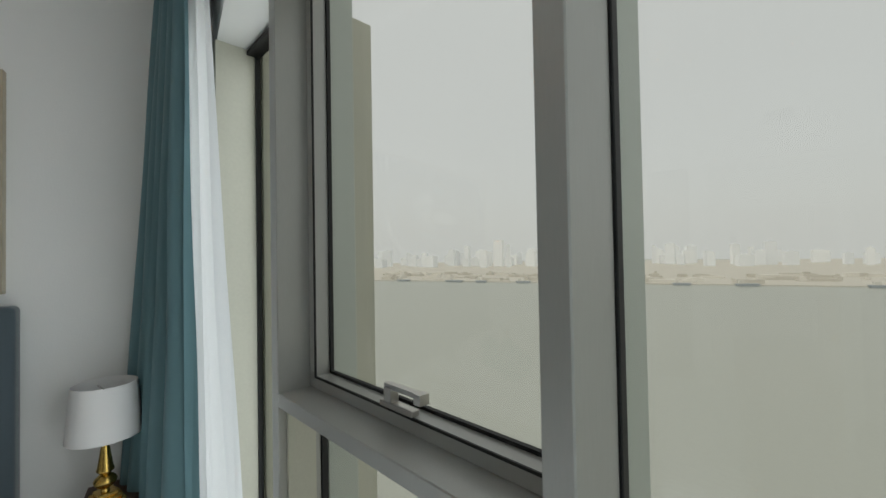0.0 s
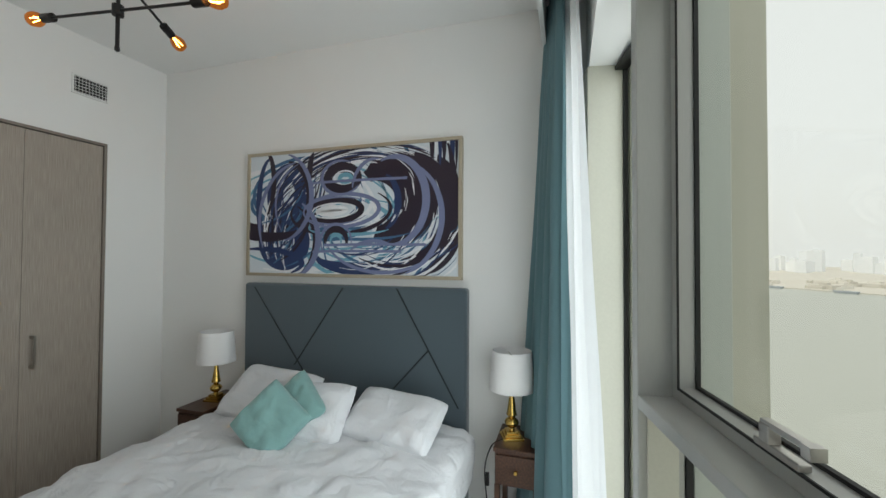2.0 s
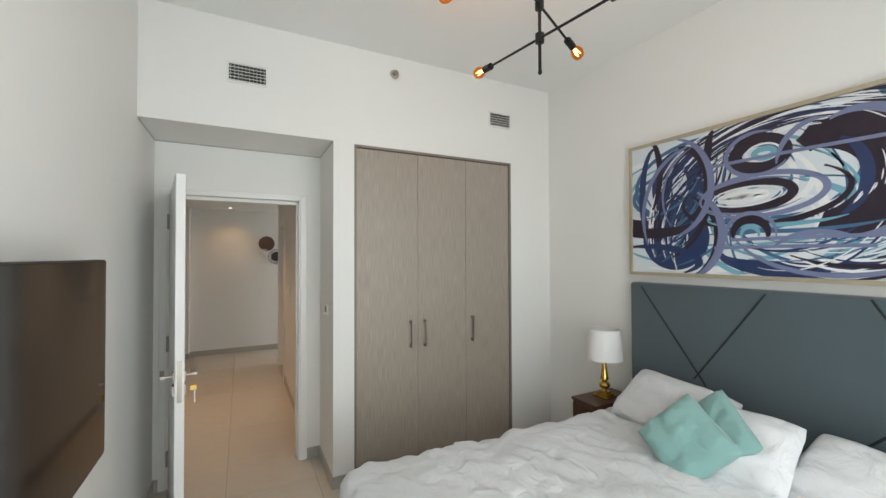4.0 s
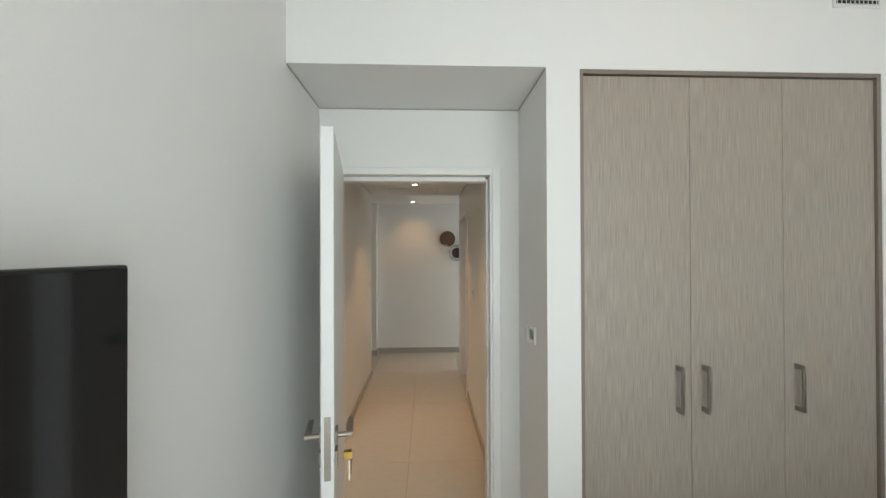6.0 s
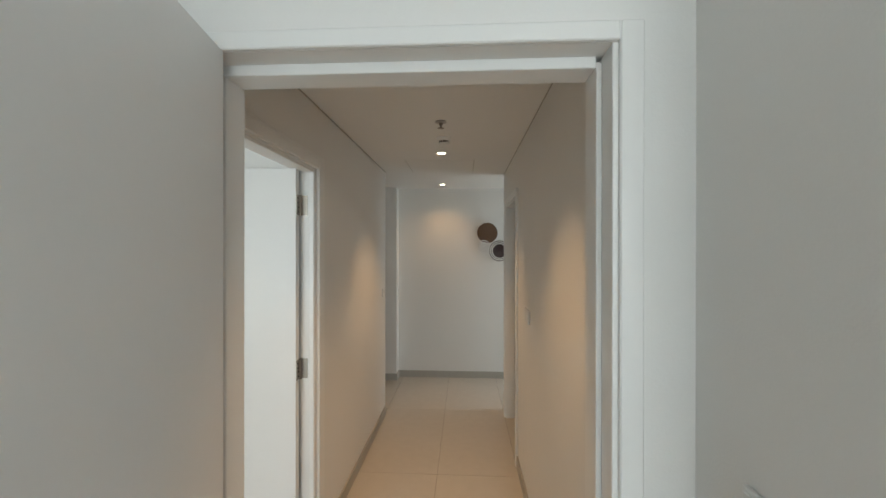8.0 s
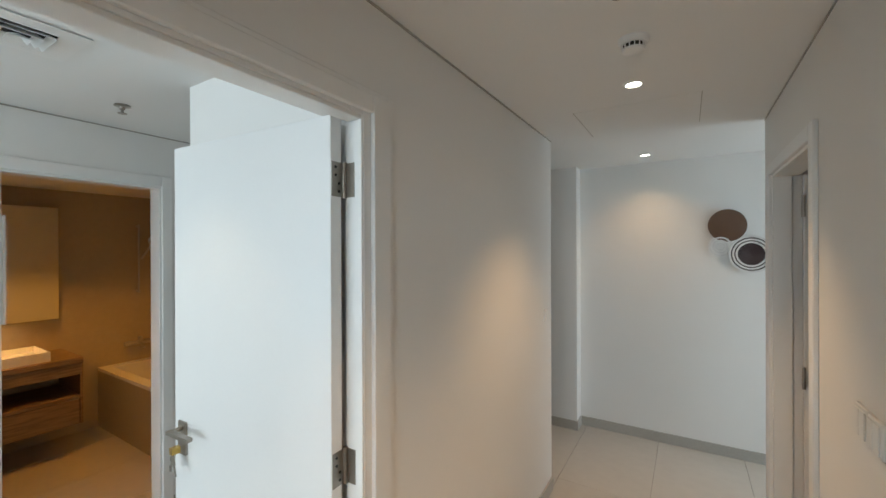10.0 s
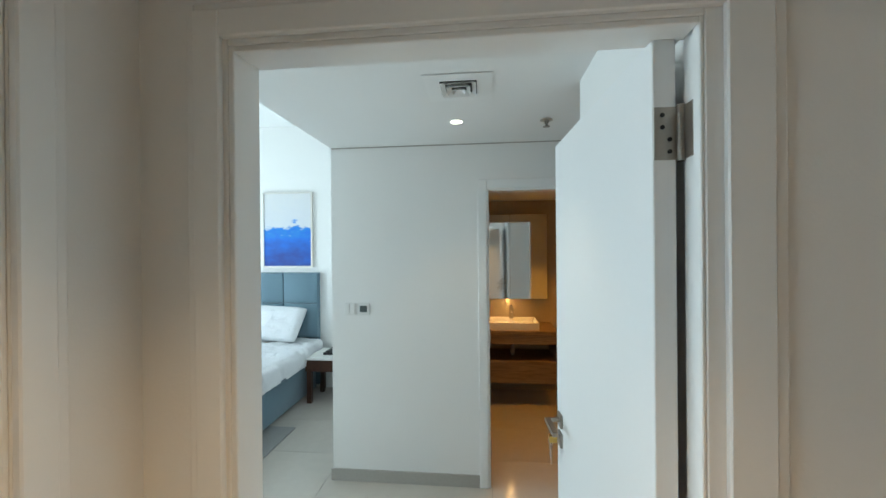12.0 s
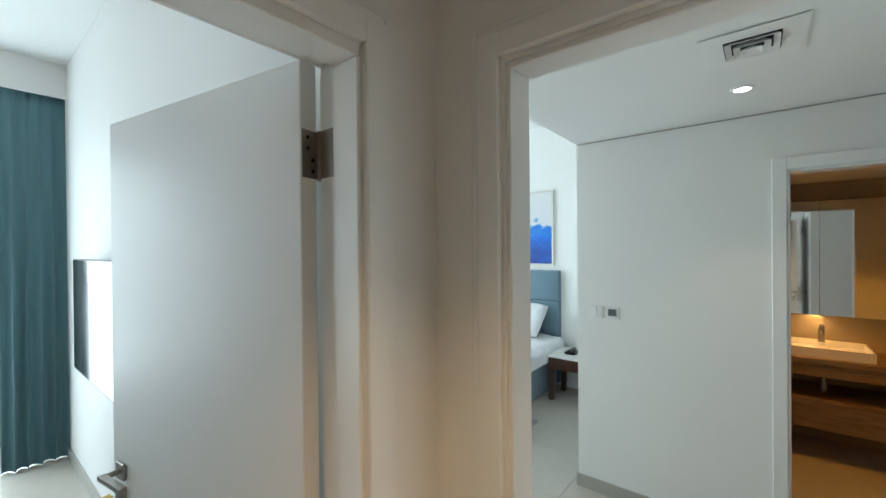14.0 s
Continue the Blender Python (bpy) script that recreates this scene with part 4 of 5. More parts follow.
table_lamp(2.92, -0.838, 0.62, 8)
table_lamp(2.94, -2.955, 0.635, 20)
cord = bpy.data.curves.new("lamp_cord", "CURVE")
cord.dimensions, cord.bevel_depth, cord.bevel_resolution = "3D", 0.0035, 2
sp = cord.splines.new("BEZIER")
sp.bezier_points.add(3)
for bpnt, co in zip(sp.bezier_points, ((2.90, -2.91, 0.64), (2.82, -2.855, 0.615), (2.80, -2.84, 0.30), (2.86, -2.83, 0.006))):
    bpnt.co, bpnt.handle_left_type, bpnt.handle_right_type = co, "AUTO", "AUTO"
cord.materials.append(BLACK)
tagged(new("lamp_cord", cord), "thin black lamp cord with an inline switch", "cord")
single("cord_switch", rbox((2.795, -2.852, 0.42), (2.812, -2.832, 0.49), 0.004), BLACK, "black inline switch on the lamp cord", "switch")

# ---- bedroom: abstract painting ----
PW, PH = 1.695, 0.925
art = thing("painting", (3.14, -1.768, 1.972), "large swirling blue, black and white abstract canvas in a champagne frame", "painting")
part("canvas", boxes(((-0.030, -PW / 2 + 0.02, -PH / 2 + 0.02), (-0.004, PW / 2 - 0.02, PH / 2 - 0.02))), mat("pale_canvas", (0.62, 0.67, 0.71), 0.6, bump=0.3, scale=200), art)
f = 0.022
part("frame", boxes(((-0.042, -PW / 2, -PH / 2), (0, -PW / 2 + f, PH / 2)), ((-0.042, PW / 2 - f, -PH / 2), (0, PW / 2, PH / 2)),
                    ((-0.042, -PW / 2 + f, PH / 2 - f), (0, PW / 2 - f, PH / 2)), ((-0.042, -PW / 2 + f, -PH / 2), (0, PW / 2 - f, -PH / 2 + f))), PALEWOOD, art, "champagne moulded frame")
paints = {"black": mat("plum_black_paint", (0.018, 0.010, 0.022), 0.4, bump=0.2, scale=60), "lilac": mat("lilac_blue_paint", (0.17, 0.195, 0.33), 0.45, bump=0.2, scale=60),
          "navy": mat("navy_paint", (0.018, 0.035, 0.11), 0.45, bump=0.2, scale=60), "cyan": mat("pale_cyan_paint", (0.16, 0.36, 0.46), 0.5, bump=0.2, scale=60),
          "white": mat("white_paint", (0.75, 0.76, 0.78), 0.5, bump=0.2, scale=60), "steel": mat("blue_wash_paint", (0.05, 0.13, 0.24), 0.5, bump=0.2, scale=40)}
strokes = {k: bmesh.new() for k in paints}
level = [0]


def stroke(color, cx, cz, rx, rz, a0, a1, width, tilt=0.0, taper=True):
    """An elliptical brush stroke; picture units: 0 to 1.83 across from the window side's far edge, 0 to 1 up. Angles in degrees."""
    bm = strokes[color]
    level[0] += 1
    xo = -0.0302 - 0.000022 * level[0]
    n = max(10, int(abs(a1 - a0) / 5))
    prev = None
    ct, stt = math.cos(radians(tilt)), math.sin(radians(tilt))
    for k in range(n + 1):
        a = radians(a0 + (a1 - a0) * k / n)
        wd = width * (math.sin(math.pi * min(max(k / n, 0.03), 0.97)) ** 0.5 if taper else 1) / 2
        pts = []
        for s in (-1, 1):
            ex, ez = (rx + s * wd) * math.cos(a), (rz + s * wd) * math.sin(a)
            px, pz = cx + ex * ct - ez * stt, cz + ex * stt + ez * ct
            y = PW / 2 - 0.0 - px * PW / 1.83
            z = -PH / 2 + pz * PH
            y = min(max(y, -PW / 2 + f + 0.001), PW / 2 - f - 0.001)
            z = min(max(z, -PH / 2 + f + 0.001), PH / 2 - f - 0.001)
            pts.append(bm.verts.new((xo, y, z)))
        if prev:
            bm.faces.new((prev[0], prev[1], pts[1], pts[0]))
        prev = pts


rs = random.Random(11)
for k in range(22):      # pale washes
    stroke(("cyan", "steel", "white")[k % 3], rs.uniform(0.3, 1.3), rs.uniform(0.3, 0.75), rs.uniform(0.3, 0.9), rs.uniform(0.2, 0.5), rs.uniform(0, 360), rs.uniform(380, 460), rs.uniform(0.01, 0.05))
stroke("black", 1.253, 0.571, 0.243, 0.238, 130, -110, 0.33)
stroke("black", 0.946, 0.755, 0.373, 0.184, 165, 15, 0.086)
stroke("black", 1.496, 0.487, 0.295, 0.441, 60, -80, 0.134)
stroke("navy", 0.404, 0.64, 0.134, 0.184, 0, 360, 0.157, 0, False)
stroke("navy", 0.357, 0.276, 0.173, 0.161, 0, 360, 0.141, 0, False)
stroke("navy", 1.103, 0.161, 0.432, 0.1, 180, 350, 0.102)
stroke("black", 0.279, 0.448, 0.295, 0.084, 160, 340, 0.094)
stroke("navy", 0.22, 0.582, 0.11, 0.364, 90, 270, 0.055)
for k in range(30):      # long lines sweeping over the top and round the eye
    r = 0.62 + 0.014 * k
    stroke(("black", "white", "navy", "black", "white")[k % 5], 1.06 + rs.uniform(-0.04, 0.04), 0.56 + rs.uniform(-0.03, 0.03), r * 0.78, r * 0.46, rs.uniform(30, 60), rs.uniform(130, 175), rs.uniform(0.006, 0.018), rs.uniform(-6, 6))
for k in range(30):      # crossing hatch inside the two rings
    stroke(("black", "navy", "white", "navy")[k % 4], rs.uniform(0.5, 0.75), rs.uniform(0.2, 0.5), rs.uniform(0.2, 0.45), rs.uniform(0.25, 0.6), rs.uniform(95, 130), rs.uniform(170, 230), rs.uniform(0.006, 0.02))
    stroke(("navy", "black", "steel")[k % 3], rs.uniform(0.0, 0.25), rs.uniform(0.55, 0.9), rs.uniform(0.25, 0.6), rs.uniform(0.3, 0.6), rs.uniform(-80, -60), rs.uniform(-35, 0), rs.uniform(0.006, 0.02))
for k in range(34):      # fans along the foot and the far edge
    stroke(("black", "white", "navy", "white", "steel")[k % 5], 1.15 + rs.uniform(-0.25, 0.25), 0.62 + rs.uniform(-0.1, 0.1), 0.55 + rs.uniform(-0.15, 0.2), 0.55 + rs.uniform(-0.1, 0.1), rs.uniform(-120, -70), rs.uniform(-50, 0), rs.uniform(0.006, 0.022))
for k in range(9):
    stroke(("black", "white", "navy")[k % 3], 1.55 + 0.03 * k, 0.9, 0.06, 0.4, rs.uniform(-40, 0), rs.uniform(40, 80), rs.uniform(0.012, 0.04))
stroke("black", 1.221, 0.582, 0.228, 0.261, 100, -80, 0.204)
stroke("black", 1.339, 0.517, 0.393, 0.414, 70, -75, 0.102)
stroke("black", 1.575, 0.64, 0.196, 0.498, 40, -60, 0.055)
stroke("navy", 1.202, 0.563, 0.149, 0.211, 70, -70, 0.055)
stroke("black", 0.672, 0.774, 0.079, 0.23, 120, 200, 0.055)
stroke("black", 0.22, 0.429, 0.373, 0.115, 170, 330, 0.079)
stroke("black", 0.082, 0.755, 0.177, 0.345, 60, -50, 0.047)
stroke("black", 0.357, 0.64, 0.243, 0.276, 80, -60, 0.063)
stroke("navy", 0.102, 0.103, 0.432, 0.115, 100, -40, 0.055)
stroke("black", 0.318, 0.276, 0.33, 0.322, 60, -60, 0.035)
stroke("black", 0.809, 0.51, 0.243, 0.084, 0, 360, 0.051, 2, False)
stroke("black", 0.86, 0.506, 0.432, 0.176, 150, 400, 0.035, 2)
stroke("lilac", 0.868, 0.51, 0.33, 0.126, -150, 165, 0.034, 2)
stroke("lilac", 0.836, 0.51, 0.291, 0.103, 20, 330, 0.016, 2)
stroke("white", 0.797, 0.51, 0.118, 0.015, 0, 360, 0.055, 2, False)
stroke("white", 0.797, 0.51, 0.030, 0.015, 0, 360, 0.067, 2, False)
stroke("white", 0.813, 0.51, 0.188, 0.057, 0, 360, 0.01, 2, False)
stroke("cyan", 0.946, 0.379, 0.353, 0.054, 180, 340, 0.027)
stroke("steel", 1.064, 0.372, 0.432, 0.084, 190, 330, 0.024)
stroke("black", 0.888, 0.755, 0.126, 0.084, 0, 360, 0.079, 0, False)
stroke("white", 0.907, 0.762, 0.086, 0.05, 0, 360, 0.012, 0, False)
stroke("cyan", 0.915, 0.755, 0.051, 0.027, 0, 360, 0.035, 0, False)
stroke("lilac", 0.876, 0.762, 0.169, 0.13, 60, 330, 0.028)
stroke("lilac", 1.162, 0.659, 0.188, 0.23, 175, 80, 0.031)
stroke("lilac", 1.308, 0.571, 0.259, 0.322, 112, -95, 0.06)
stroke("lilac", 1.292, 0.448, 0.393, 0.429, 62, -72, 0.044)
stroke("lilac", 1.162, 0.123, 0.236, 0.153, 150, 60, 0.031)
stroke("black", 0.836, 0.276, 0.094, 0.092, -20, 200, 0.051)
stroke("cyan", 0.836, 0.276, 0.047, 0.046, -20, 200, 0.027)
stroke("lilac", 0.836, 0.276, 0.134, 0.13, -10, 230, 0.025)
stroke("lilac", 1.221, 0.379, 0.503, 0.337, 200, 325, 0.028)
stroke("lilac", 0.318, 0.632, 0.298, 0.352, 75, -80, 0.044)
stroke("lilac", 0.357, 0.295, 0.322, 0.33, 58, -72, 0.05)
stroke("lilac", 0.522, 0.429, 0.401, 0.479, 98, 205, 0.034)
stroke("lilac", 0.593, 0.563, 0.314, 0.345, 110, 215, 0.019)
for k in range(16):      # broken pale dashes over the dark mass
    stroke("white", 1.16 + rs.uniform(-0.03, 0.03), 0.58, 0.20 + 0.010 * k, 0.22 + 0.008 * k, -50 + 6 * k, -46 + 6 * k + rs.uniform(4, 16), 0.006)
for x0, x1, zz in ((0.59, 1.42, 0.735), (0.73, 1.57, 0.250), (0.63, 1.38, 0.200)):
    half = math.degrees((x1 - x0) / 40)
    stroke("lilac", (x0 + x1) / 2, zz - 20, 20, 20, 90 - half, 90 + half, 0.020, 0, False)
for k, bms in strokes.items():
    part("paint_layer", bms, paints[k], art)

# ---- bedroom: chandelier ----
CX, CY = 1.852, -1.40
ch = thing("chandelier", (CX, CY, H), "black metal sputnik chandelier with lit amber filament bulbs", "chandelier")
bm = lathe([(0.06, 0), (0.06, -0.022), (0.05, -0.028), (0.001, -0.028)], 28)
part("ceiling_rose", bm, BLACK, ch, smooth=True)
part("stem", rod(bmesh.new(), (0, 0, -0.02), (0, 0, -0.63), 0.008), BLACK, ch, smooth=True)
part("finial", lathe([(0.001, -0.655), (0.010, -0.648), (0.010, -0.636), (0.006, -0.628)], 14), BLACK, ch, smooth=True)
for hz, d0, d1, l0, l1 in ((-0.474, (0.0, -0.995, -0.105), (0.0, 0.995, 0.105), 0.44, 0.44), (-0.308, (0.92, 0.325, -0.20), (-0.92, -0.325, 0.20), 0.31, 0.31),
                           (-0.16, (0.66, -0.75, -0.03), (-0.66, 0.75, 0.03), 0.38, 0.38)):
    hub = part("hub", rod(bmesh.new(), (0, 0, hz - 0.022), (0, 0, hz + 0.022), 0.022), BLACK, ch, smooth=True)
    for d, ln in ((d0, l0), (d1, l1)):
        d = Vector(d).normalized()
        c0 = Vector((0, 0, hz))
        arm = part("arm", rod(bmesh.new(), c0, c0 + d * ln, 0.0065), BLACK, ch, smooth=True)
        part("socket", rod(bmesh.new(), c0 + d * (ln - 0.01), c0 + d * (ln + 0.055), 0.020), BLACK, arm, "black lamp socket", True)
        q = (Matrix.Translation(c0 + d * (ln + 0.05)) @ d.to_track_quat("Z", "Y").to_matrix().to_4x4())
        bulb = part("bulb", lathe([(0.014, 0), (0.018, 0.015), (0.030, 0.045), (0.034, 0.065), (0.030, 0.088), (0.016, 0.101), (0.001, 0.104)], 20, q), AMBER, arm, "amber glass bulb", True)
        fil = bmesh.new()
        for k in range(4):
            a = math.pi / 2 * k
            rod(fil, q @ Vector((0.004 * math.cos(a), 0.004 * math.sin(a), 0.025)), q @ Vector((0.014 * math.cos(a), 0.014 * math.sin(a), 0.078)), 0.0022, seg=6)
        part("filament", fil, FILAMENT, arm, "glowing filament")

# ---- bedroom: television ----
tv = thing("television", (-0.010, -1.60, 1.297), "flat black television mounted on the wall", "television")
part("cabinet", rbox((0.095, -0.51, -0.345), (0.128, 0.51, 0.345), 0.004), BLACK, tv)
part("screen", boxes(((0.128, -0.504, -0.332), (0.1305, 0.504, 0.339))), SCREEN, tv, "glossy black screen")
part("bracket", boxes(((0.010, -0.15, -0.12), (0.095, 0.15, 0.12))), BLACK, tv)


# ---- bedroom: curtains ----
def curtain_mesh(x0, x1, y0, z0, z1, folds, amp, flare, lean, seed, turn=0.0):
    """A pleated drape hung along x; the folds open and spread towards the hem."""
    bm = bmesh.new()
    nu, nv = folds * 12, 26
    g = []
    for j in range(nv + 1):
        s = j / nv
        row = []
        for i in range(nu + 1):
            u = i / nu
            ph = 2 * math.pi * folds * (u + 0.03 * noise.noise(Vector((u * 6, s * 1.2, seed))))
            am = amp * (0.5 + 1.9 * s) * (0.75 + 0.5 * noise.noise(Vector((u * 9, 0, seed))))
            spread = 1 + flare * s
            x = x1 + (x0 - x1) * u * spread
            y = y0 + am * math.sin(ph) + lean * s + turn * (1 - u) * (0.35 + 0.65 * s) + 0.012 * noise.noise(Vector((u * 5, s * 3, seed + 2)))
            x += 0.35 * am * math.cos(ph)
            row.append(bm.verts.new((x, y, z1 + (z0 - z1) * s)))
        g.append(row)
    for j in range(nv):
        for i in range(nu):
            bm.faces.new((g[j][i], g[j + 1][i], g[j + 1][i + 1], g[j][i + 1]))
    return bm


TOPZ = 3.15
single("teal_curtain", curtain_mesh(2.66, 3.10, -3.235, 0.02, TOPZ, 5, 0.030, 0.20, 0.0, 1.0, 0.25), TEAL, "long teal curtain gathered beside the window", "curtain", group="curtains", smooth=True)
single("sheer_curtain", curtain_mesh(2.50, 3.08, -3.285, 0.02, TOPZ, 7, 0.026, 0.25, -0.10, 2.0, 0.14), SHEER, "white sheer curtain gathered beside the window", "curtain", group="curtains", smooth=True)
single("teal_curtain", curtain_mesh(0.36, -0.012, -3.21, 0.006, TOPZ, 5, 0.022, 0.02, 0.02, 3.0), TEAL, "long teal curtain gathered beside the television wall", "curtain", group="curtains", smooth=True)
for ty in (-3.195, -3.285):
    single("curtain_track", boxes(((0.02, ty - 0.012, H - 0.03), (3.12, ty + 0.012, H))), PLASTIC, "white curtain track in the ceiling pocket", "curtain track")

# ---- corridor: wall ornament ----
orn = thing("wall_ornament", (0.97, 4.815, 1.78), "cluster of round walnut, dark and silver wall discs", "wall ornament")
RX = pose(0, 0, 0, 90, 0, 0)
part("disc", lathe([(0.001, 0.02), (0.10, 0.02), (0.128, 0.03), (0.130, 0.036), (0.10, 0.034), (0.001, 0.03)], 40, Matrix.Translation((-0.02, 0, 0.09)) @ RX), DISC_BROWN, orn, "walnut brown disc", True)
for r in (0.145, 0.122, 0.100):
    part("ring", lathe([(r - 0.013, 0.015), (r, 0.015), (r, 0.034), (r - 0.013, 0.034)], 40, Matrix.Translation((0.135, 0, -0.14)) @ RX, True), SILVER, orn, "silver ring", True)
part("disc", lathe([(0.001, 0.012), (0.145, 0.012), (0.145, 0.018), (0.001, 0.018)], 40, Matrix.Translation((0.135, 0, -0.14)) @ RX), DISC_DARK, orn, "dark backing disc", True)
part("disc", lathe([(0.001, 0.02), (0.085, 0.02), (0.085, 0.03), (0.001, 0.042)], 40, Matrix.Translation((0.140, 0, -0.15)) @ RX), DISC_DARK, orn, "dark mosaic disc", True)
for r in (0.078, 0.055, 0.032):
    part("ring", lathe([(r - 0.011, 0.02), (r, 0.02), (r, 0.04), (r - 0.011, 0.04)], 32, Matrix.Translation((-0.065, 0, -0.08)) @ RX, True), SILVER, orn, "silver ring", True)
part("disc", lathe([(0.001, 0.012), (0.074, 0.012), (0.074, 0.02), (0.001, 0.02)], 32, Matrix.Translation((-0.065, 0, -0.08)) @ RX), PORCELAIN, orn, "pale disc", True)

# ---- second bedroom ----
hb2 = thing("headboard", (-4.0, -1.50, 0), "dusty blue tufted velvet headboard in square panels", "headboard")
part("back", rbox((-0.045, -0.87, 0.05), (0.0, 0.87, 1.40), 0.01), VELVET_B, hb2)
for k in range(4):
    for zz in ((0.62, 1.03), (1.035, 1.395)):
        part("panel", rbox((-0.005, -0.865 + k * 0.4335, zz[0]), (0.035, -0.865 + k * 0.4335 + 0.43, zz[1]), 0.016, 2), VELVET_B, hb2, smooth=True)
bed2 = thing("bed", (-2.98, -1.50, 0), "double bed with dusty blue velvet base and white duvet", "bed")
part("base", rbox((-0.98, -0.85, 0.03), (1.0, 0.85, 0.36), 0.02), VELVET_B, bed2, smooth=True)
part("mattress", rbox((-0.98, -0.82, 0.36), (0.98, 0.82, 0.56), 0.05, 3), LINEN, bed2, smooth=True)
dv = duvet(1.70, 1.95, 0.60, 0.3, 6.1)
dv.transform(pose(0, 0, 0, 0, 0, 180))
bmesh.ops.delete(dv, geom=[v for v in dv.verts if v.co.z < 0.40], context="VERTS")
part("duvet", dv, LINEN, bed2, "white cotton duvet", True)
pillow("pillow", 0.66, 0.46, 0.17, -3.80, -1.07, 0.82, 90, -42, 3, LINEN, "white cotton pillow leaning on the blue headboard", "pillow", 4.4, "bed pillows")
pillow("pillow", 0.66, 0.46, 0.17, -3.80, -1.91, 0.82, 90, -42, -3, LINEN, "white cotton pillow leaning on the blue headboard", "pillow", 7.4, "bed pillows")
ns2 = thing("nightstand", (-3.98, -0.60, 0), "dark walnut nightstand with a white stone top", "nightstand", "nightstands")
part("top", rbox((0, 0, 0.475), (0.46, 0.44, 0.50), 0.004), PORCELAIN, ns2, "white stone top")
part("drawer_box", rbox((0.01, 0.01, 0.35), (0.45, 0.43, 0.475), 0.004), DARKWOOD, ns2)
for lx in (0.02, 0.39):
    for ly in (0.02, 0.37):
        bm = boxes(((lx, ly, 0), (lx + 0.05, ly + 0.05, 0.35)))
        for v in bm.verts:
            if v.co.z < 0.01:
                v.co.x += 0.02 if lx < 0.2 else -0.0
        part("leg", bm, DARKWOOD, ns2)
ph = thing("telephone", (-3.72, -0.38, 0.50), "small black telephone on the nightstand", "telephone")
part("body", rbox((-0.07, -0.06, 0), (0.07, 0.06, 0.03), 0.008), BLACK, ph)
part("handset", rbox((-0.09, -0.02, 0.03), (0.09, 0.02, 0.055), 0.01), BLACK, ph)
pic = thing("picture", (-4.05, -1.035, 1.46), "blue and white abstract print in a pale frame", "picture")
part("canvas", boxes(((0.004, -0.30, 0.02), (0.024, 0.30, 0.90))), CANVAS_B, pic)
part("frame", boxes(((0, -0.32, 0), (0.034, -0.30, 0.92)), ((0, 0.30, 0), (0.034, 0.32, 0.92)), ((0, -0.30, 0), (0.034, 0.30, 0.02)), ((0, -0.30, 0.90), (0.034, 0.30, 0.92))), mat("silver_frame", (0.62, 0.60, 0.56), 0.4, 0.3), pic)
rug = bmesh.new()
bx(rug, (-2.95, -2.6, 0.0), (-1.5, -0.42, 0.012))
rugob = single("rug", rug, RUGMAT, "grey shaggy rug beside the bed", "rug")

# ---- bathroom ----
van = thing("vanity", (-3.62, 1.56, 0), "wall-hung brown veneer vanity with open shelf and drawer", "vanity")
part("worktop", rbox((-0.53, -0.50, 0.755), (0.0, 0.56, 0.80), 0.003), OAK, van)
part("front_panel", boxes(((-0.03, -0.50, 0.66), (-0.012, 0.56, 0.755))), OAK, van)
part("side_panel", boxes(((-0.53, 0.54, 0.25), (-0.01, 0.56, 0.755))), OAK, van)
part("side_panel", boxes(((-0.53, -0.50, 0.25), (-0.01, -0.48, 0.755))), OAK, van)
part("shelf", boxes(((-0.53, -0.48, 0.46), (-0.005, 0.54, 0.485))), OAK, van)
part("drawer", rbox((-0.50, -0.475, 0.25), (-0.005, 0.535, 0.455), 0.003), OAK, van)
sink = thing("basin", (-3.87, 1.63, 0.80), "rectangular white porcelain basin on the vanity", "basin")
bowl = boxes(((-0.20, -0.30, 0), (0.20, 0.30, 0.075)))
bowl.faces.ensure_lookup_table()
rim = max(bowl.faces, key=lambda q: q.calc_center_median().z)
bmesh.ops.inset_region(bowl, faces=[rim], thickness=0.015)
bmesh.ops.inset_region(bowl, faces=[rim], thickness=0.012, depth=-0.048)
part("bowl", bowl, PORCELAIN, sink)
tap = thing("basin_tap", (-4.0, 1.66, 0.87), "chrome single-lever basin tap", "tap")
part("body", lathe([(0.024, 0), (0.022, 0.01), (0.020, 0.10), (0.021, 0.13)], 20), STEEL, tap, smooth=True)
part("spout", rod(bmesh.new(), (0.01, 0, 0.085), (0.12, 0, 0.075), 0.011), STEEL, tap, smooth=True)
part("lever", boxes(((-0.01, -0.012, 0.135), (0.06, 0.012, 0.148))), STEEL, tap)
trap = single("waste_trap", lathe([(0.016, 0), (0.024, 0.02), (0.024, 0.06), (0.016, 0.07), (0.016, 0.25)], 16), STEEL, "chrome waste trap under the basin", "trap", at(-3.85, 1.66, 0.49), smooth=True)
tray = thing("soap_tray", (-3.86, 1.33, 0.80), "small dark soap tray on the vanity", "tray")
part("dish", rbox((-0.05, -0.09, 0), (0.05, 0.09, 0.02), 0.006), DARKWOOD, tray)
part("soap", rbox((-0.03, -0.05, 0.02), (0.03, 0.04, 0.04), 0.008), PORCELAIN, tray)
mir = thing("mirror_cabinet", (-4.15, 1.58, 1.09), "wide mirror cabinet with a warm light below", "mirror cabinet")
part("carcass", boxes(((0, -0.50, 0.005), (0.12, 0.49, 0.965))), OAK, mir)
part("mirror", boxes(((0.12, -0.50, 0), (0.126, 0.07, 0.97))), MIRROR, mir, "mirrored door")
part("mirror", boxes(((0.12, 0.073, 0), (0.126, 0.49, 0.97))), MIRROR, mir, "mirrored door")
tub = thing("bathtub", (-4.15, 2.38, 0), "white bathtub behind a beige panelled front", "bathtub")
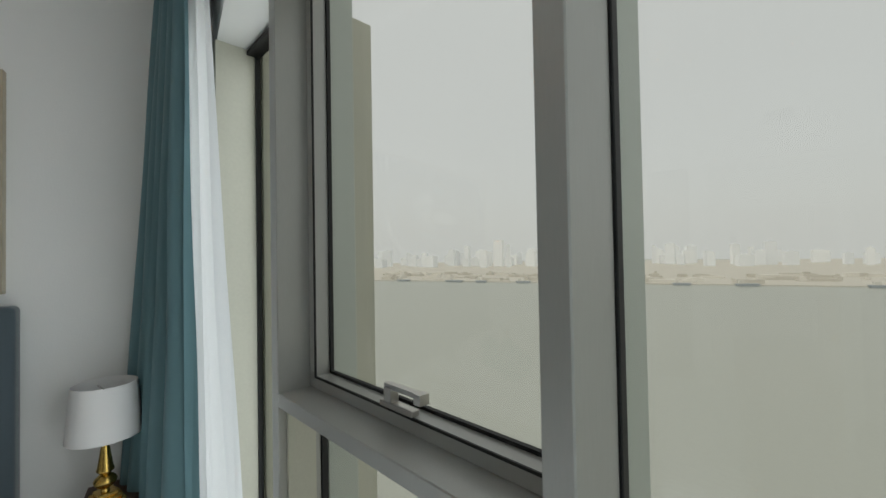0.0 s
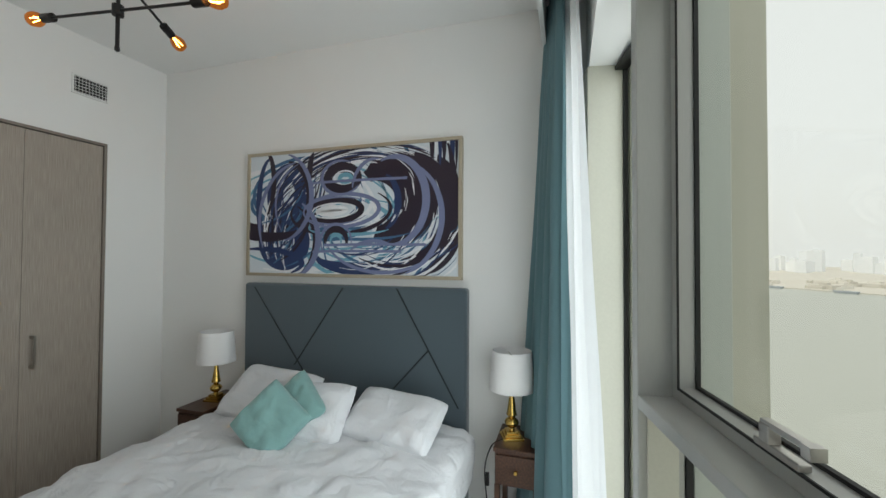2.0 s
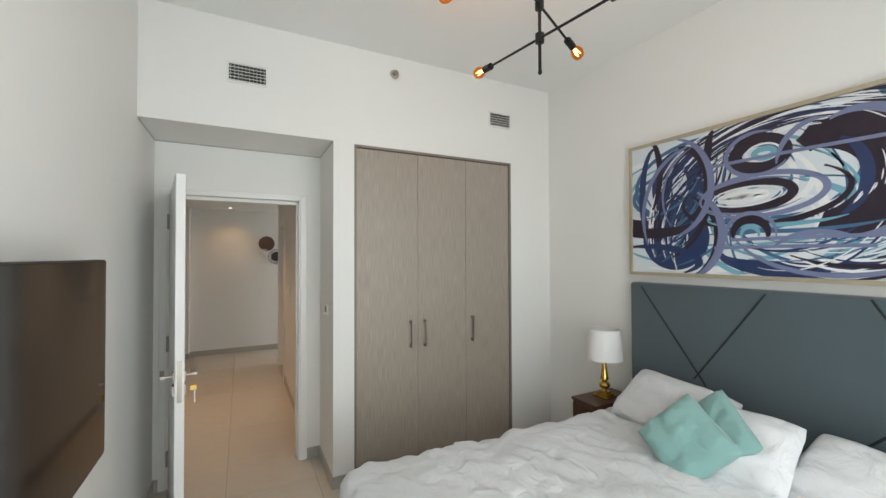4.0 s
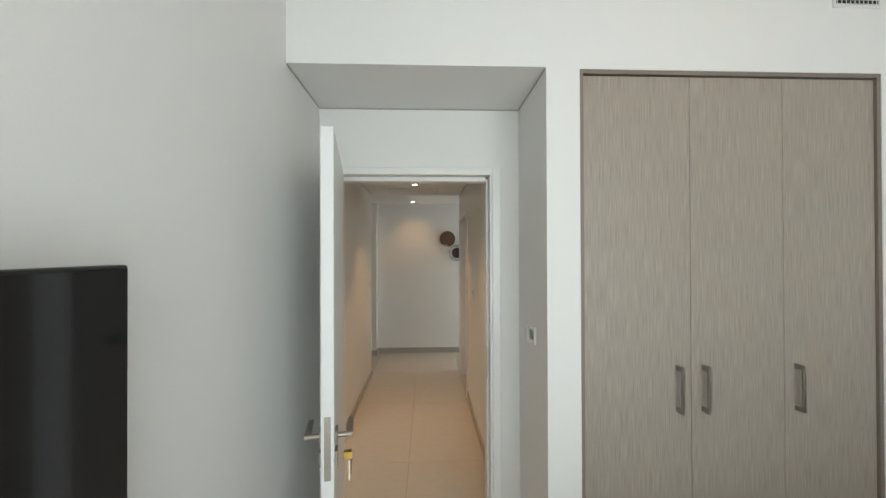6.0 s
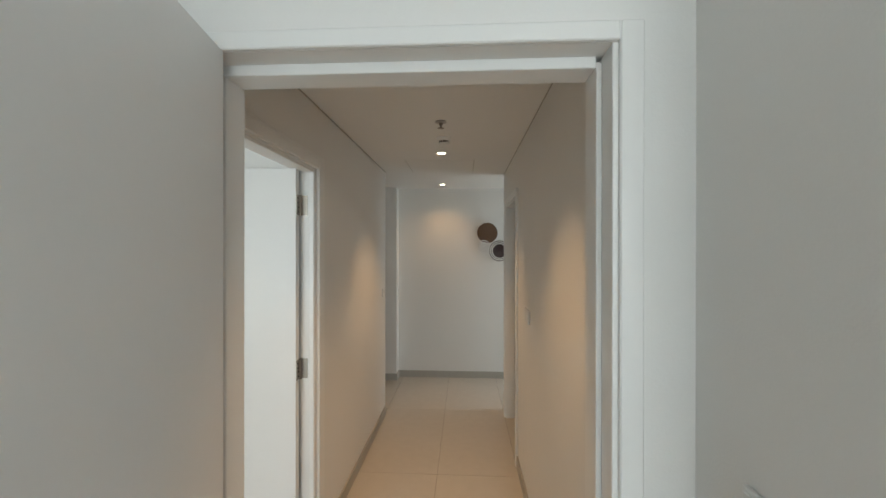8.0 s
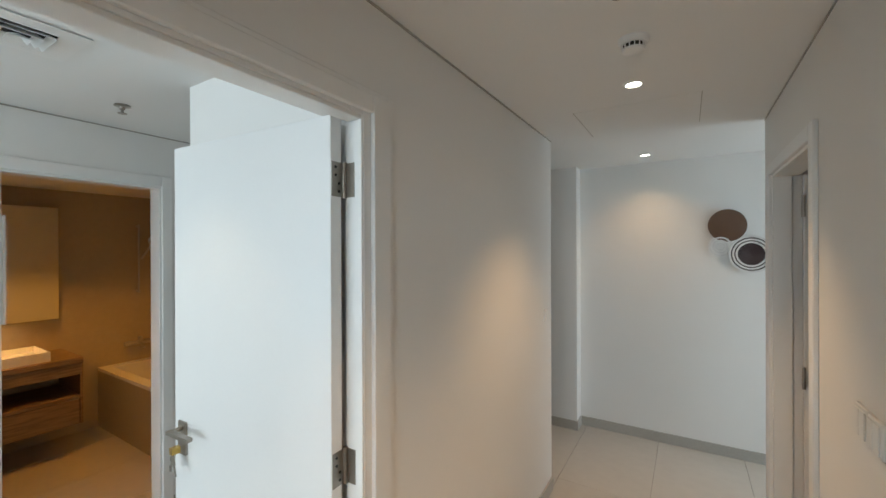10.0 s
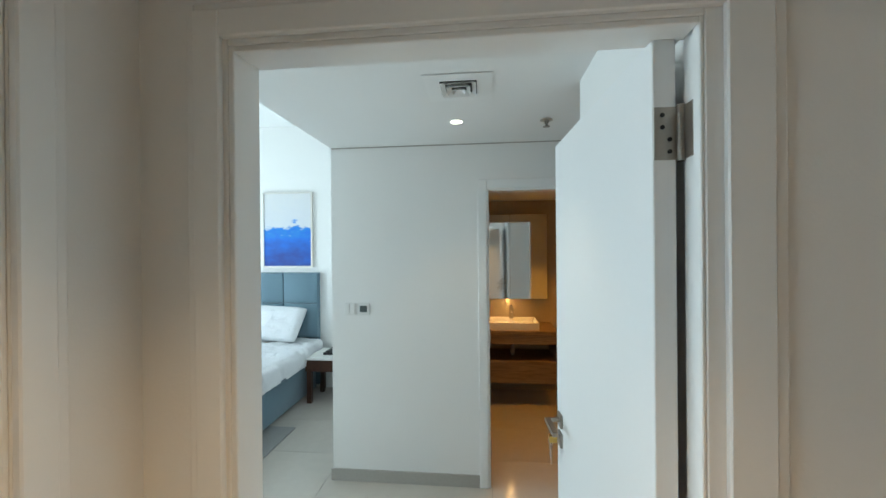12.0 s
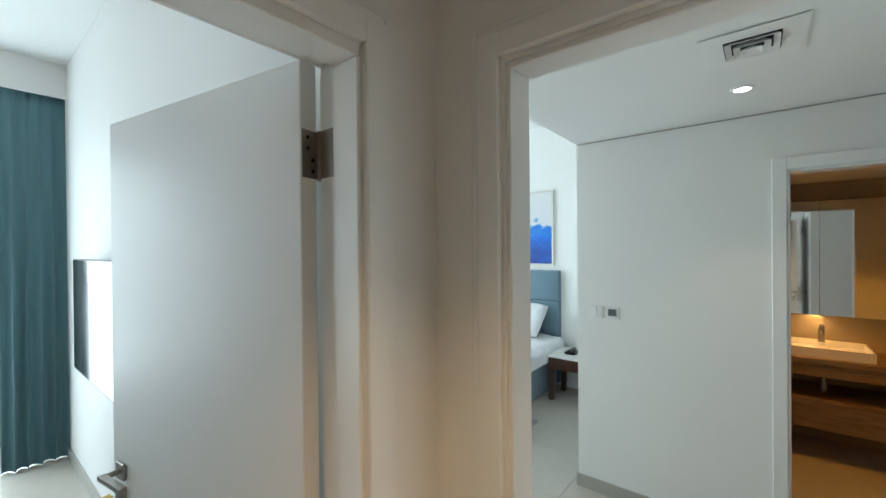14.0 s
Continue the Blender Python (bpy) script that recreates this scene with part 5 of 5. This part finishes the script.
part("front_panel", boxes(((0, 0, 0), (1.84, 0.03, 0.53))), BATHTILE, tub)
part("rim", boxes(((0, 0, 0.53), (1.84, 0.09, 0.56)), ((0, 0.62, 0.53), (1.84, 0.70, 0.56)), ((0, 0.09, 0.53), (0.09, 0.62, 0.56)), ((1.75, 0.09, 0.53), (1.84, 0.62, 0.56))), PORCELAIN, tub)
part("basin", boxes(((0.06, 0.06, 0.12), (1.78, 0.65, 0.14)), ((0.06, 0.06, 0.14), (0.09, 0.65, 0.53)), ((1.75, 0.06, 0.14), (1.78, 0.65, 0.53)), ((0.09, 0.06, 0.14), (1.75, 0.09, 0.53)), ((0.09, 0.62, 0.14), (1.75, 0.65, 0.53))), PORCELAIN, tub)
shw = thing("shower_set", (-4.15, 2.70, 0), "chrome bath mixer with a hand shower on a rail", "shower")
part("rail", rod(bmesh.new(), (0.05, 0, 1.25), (0.05, 0, 1.95), 0.009), STEEL, shw, smooth=True)
for z in (1.27, 1.93):
    part("bracket", rod(bmesh.new(), (0, 0, z), (0.055, 0, z), 0.012), STEEL, shw, smooth=True)
bm = rod(bmesh.new(), (0.06, 0.02, 1.60), (0.14, 0.10, 1.78), 0.011)
rod(bm, (0.12, 0.09, 1.80), (0.15, 0.08, 1.76), 0.035)
part("hand_shower", bm, STEEL, shw, smooth=True)
bm = rod(bmesh.new(), (0.06, -0.13, 0.75), (0.06, 0.13, 0.75), 0.022)
rod(bm, (0, -0.075, 0.75), (0.06, -0.075, 0.75), 0.016), rod(bm, (0, 0.075, 0.75), (0.06, 0.075, 0.75), 0.016), rod(bm, (0.06, 0, 0.75), (0.16, 0, 0.71), 0.014)
bx(bm, (0.05, -0.012, 0.77), (0.10, 0.012, 0.81))
part("mixer", bm, STEEL, shw, "chrome bath mixer", True)

# ---- floor tiles ----
tile_bm = rbox((0.001, 0.001, -0.008), (0.599, 1.199, 0), 0.0012, 1)
tile_mesh = to_mesh("tile", tile_bm, TILE, False)
floor_ob = bpy.data.objects["floor"]
for i in range(-7, 9):
    for j in range(-4, 3):
        x, y = -0.14 + 0.6 * i, 1.40 + 1.2 * j
        if i > 4:
            continue
        t = new("tile", tile_mesh)
        t.location = (x, y, 0)
        t.parent = floor_ob
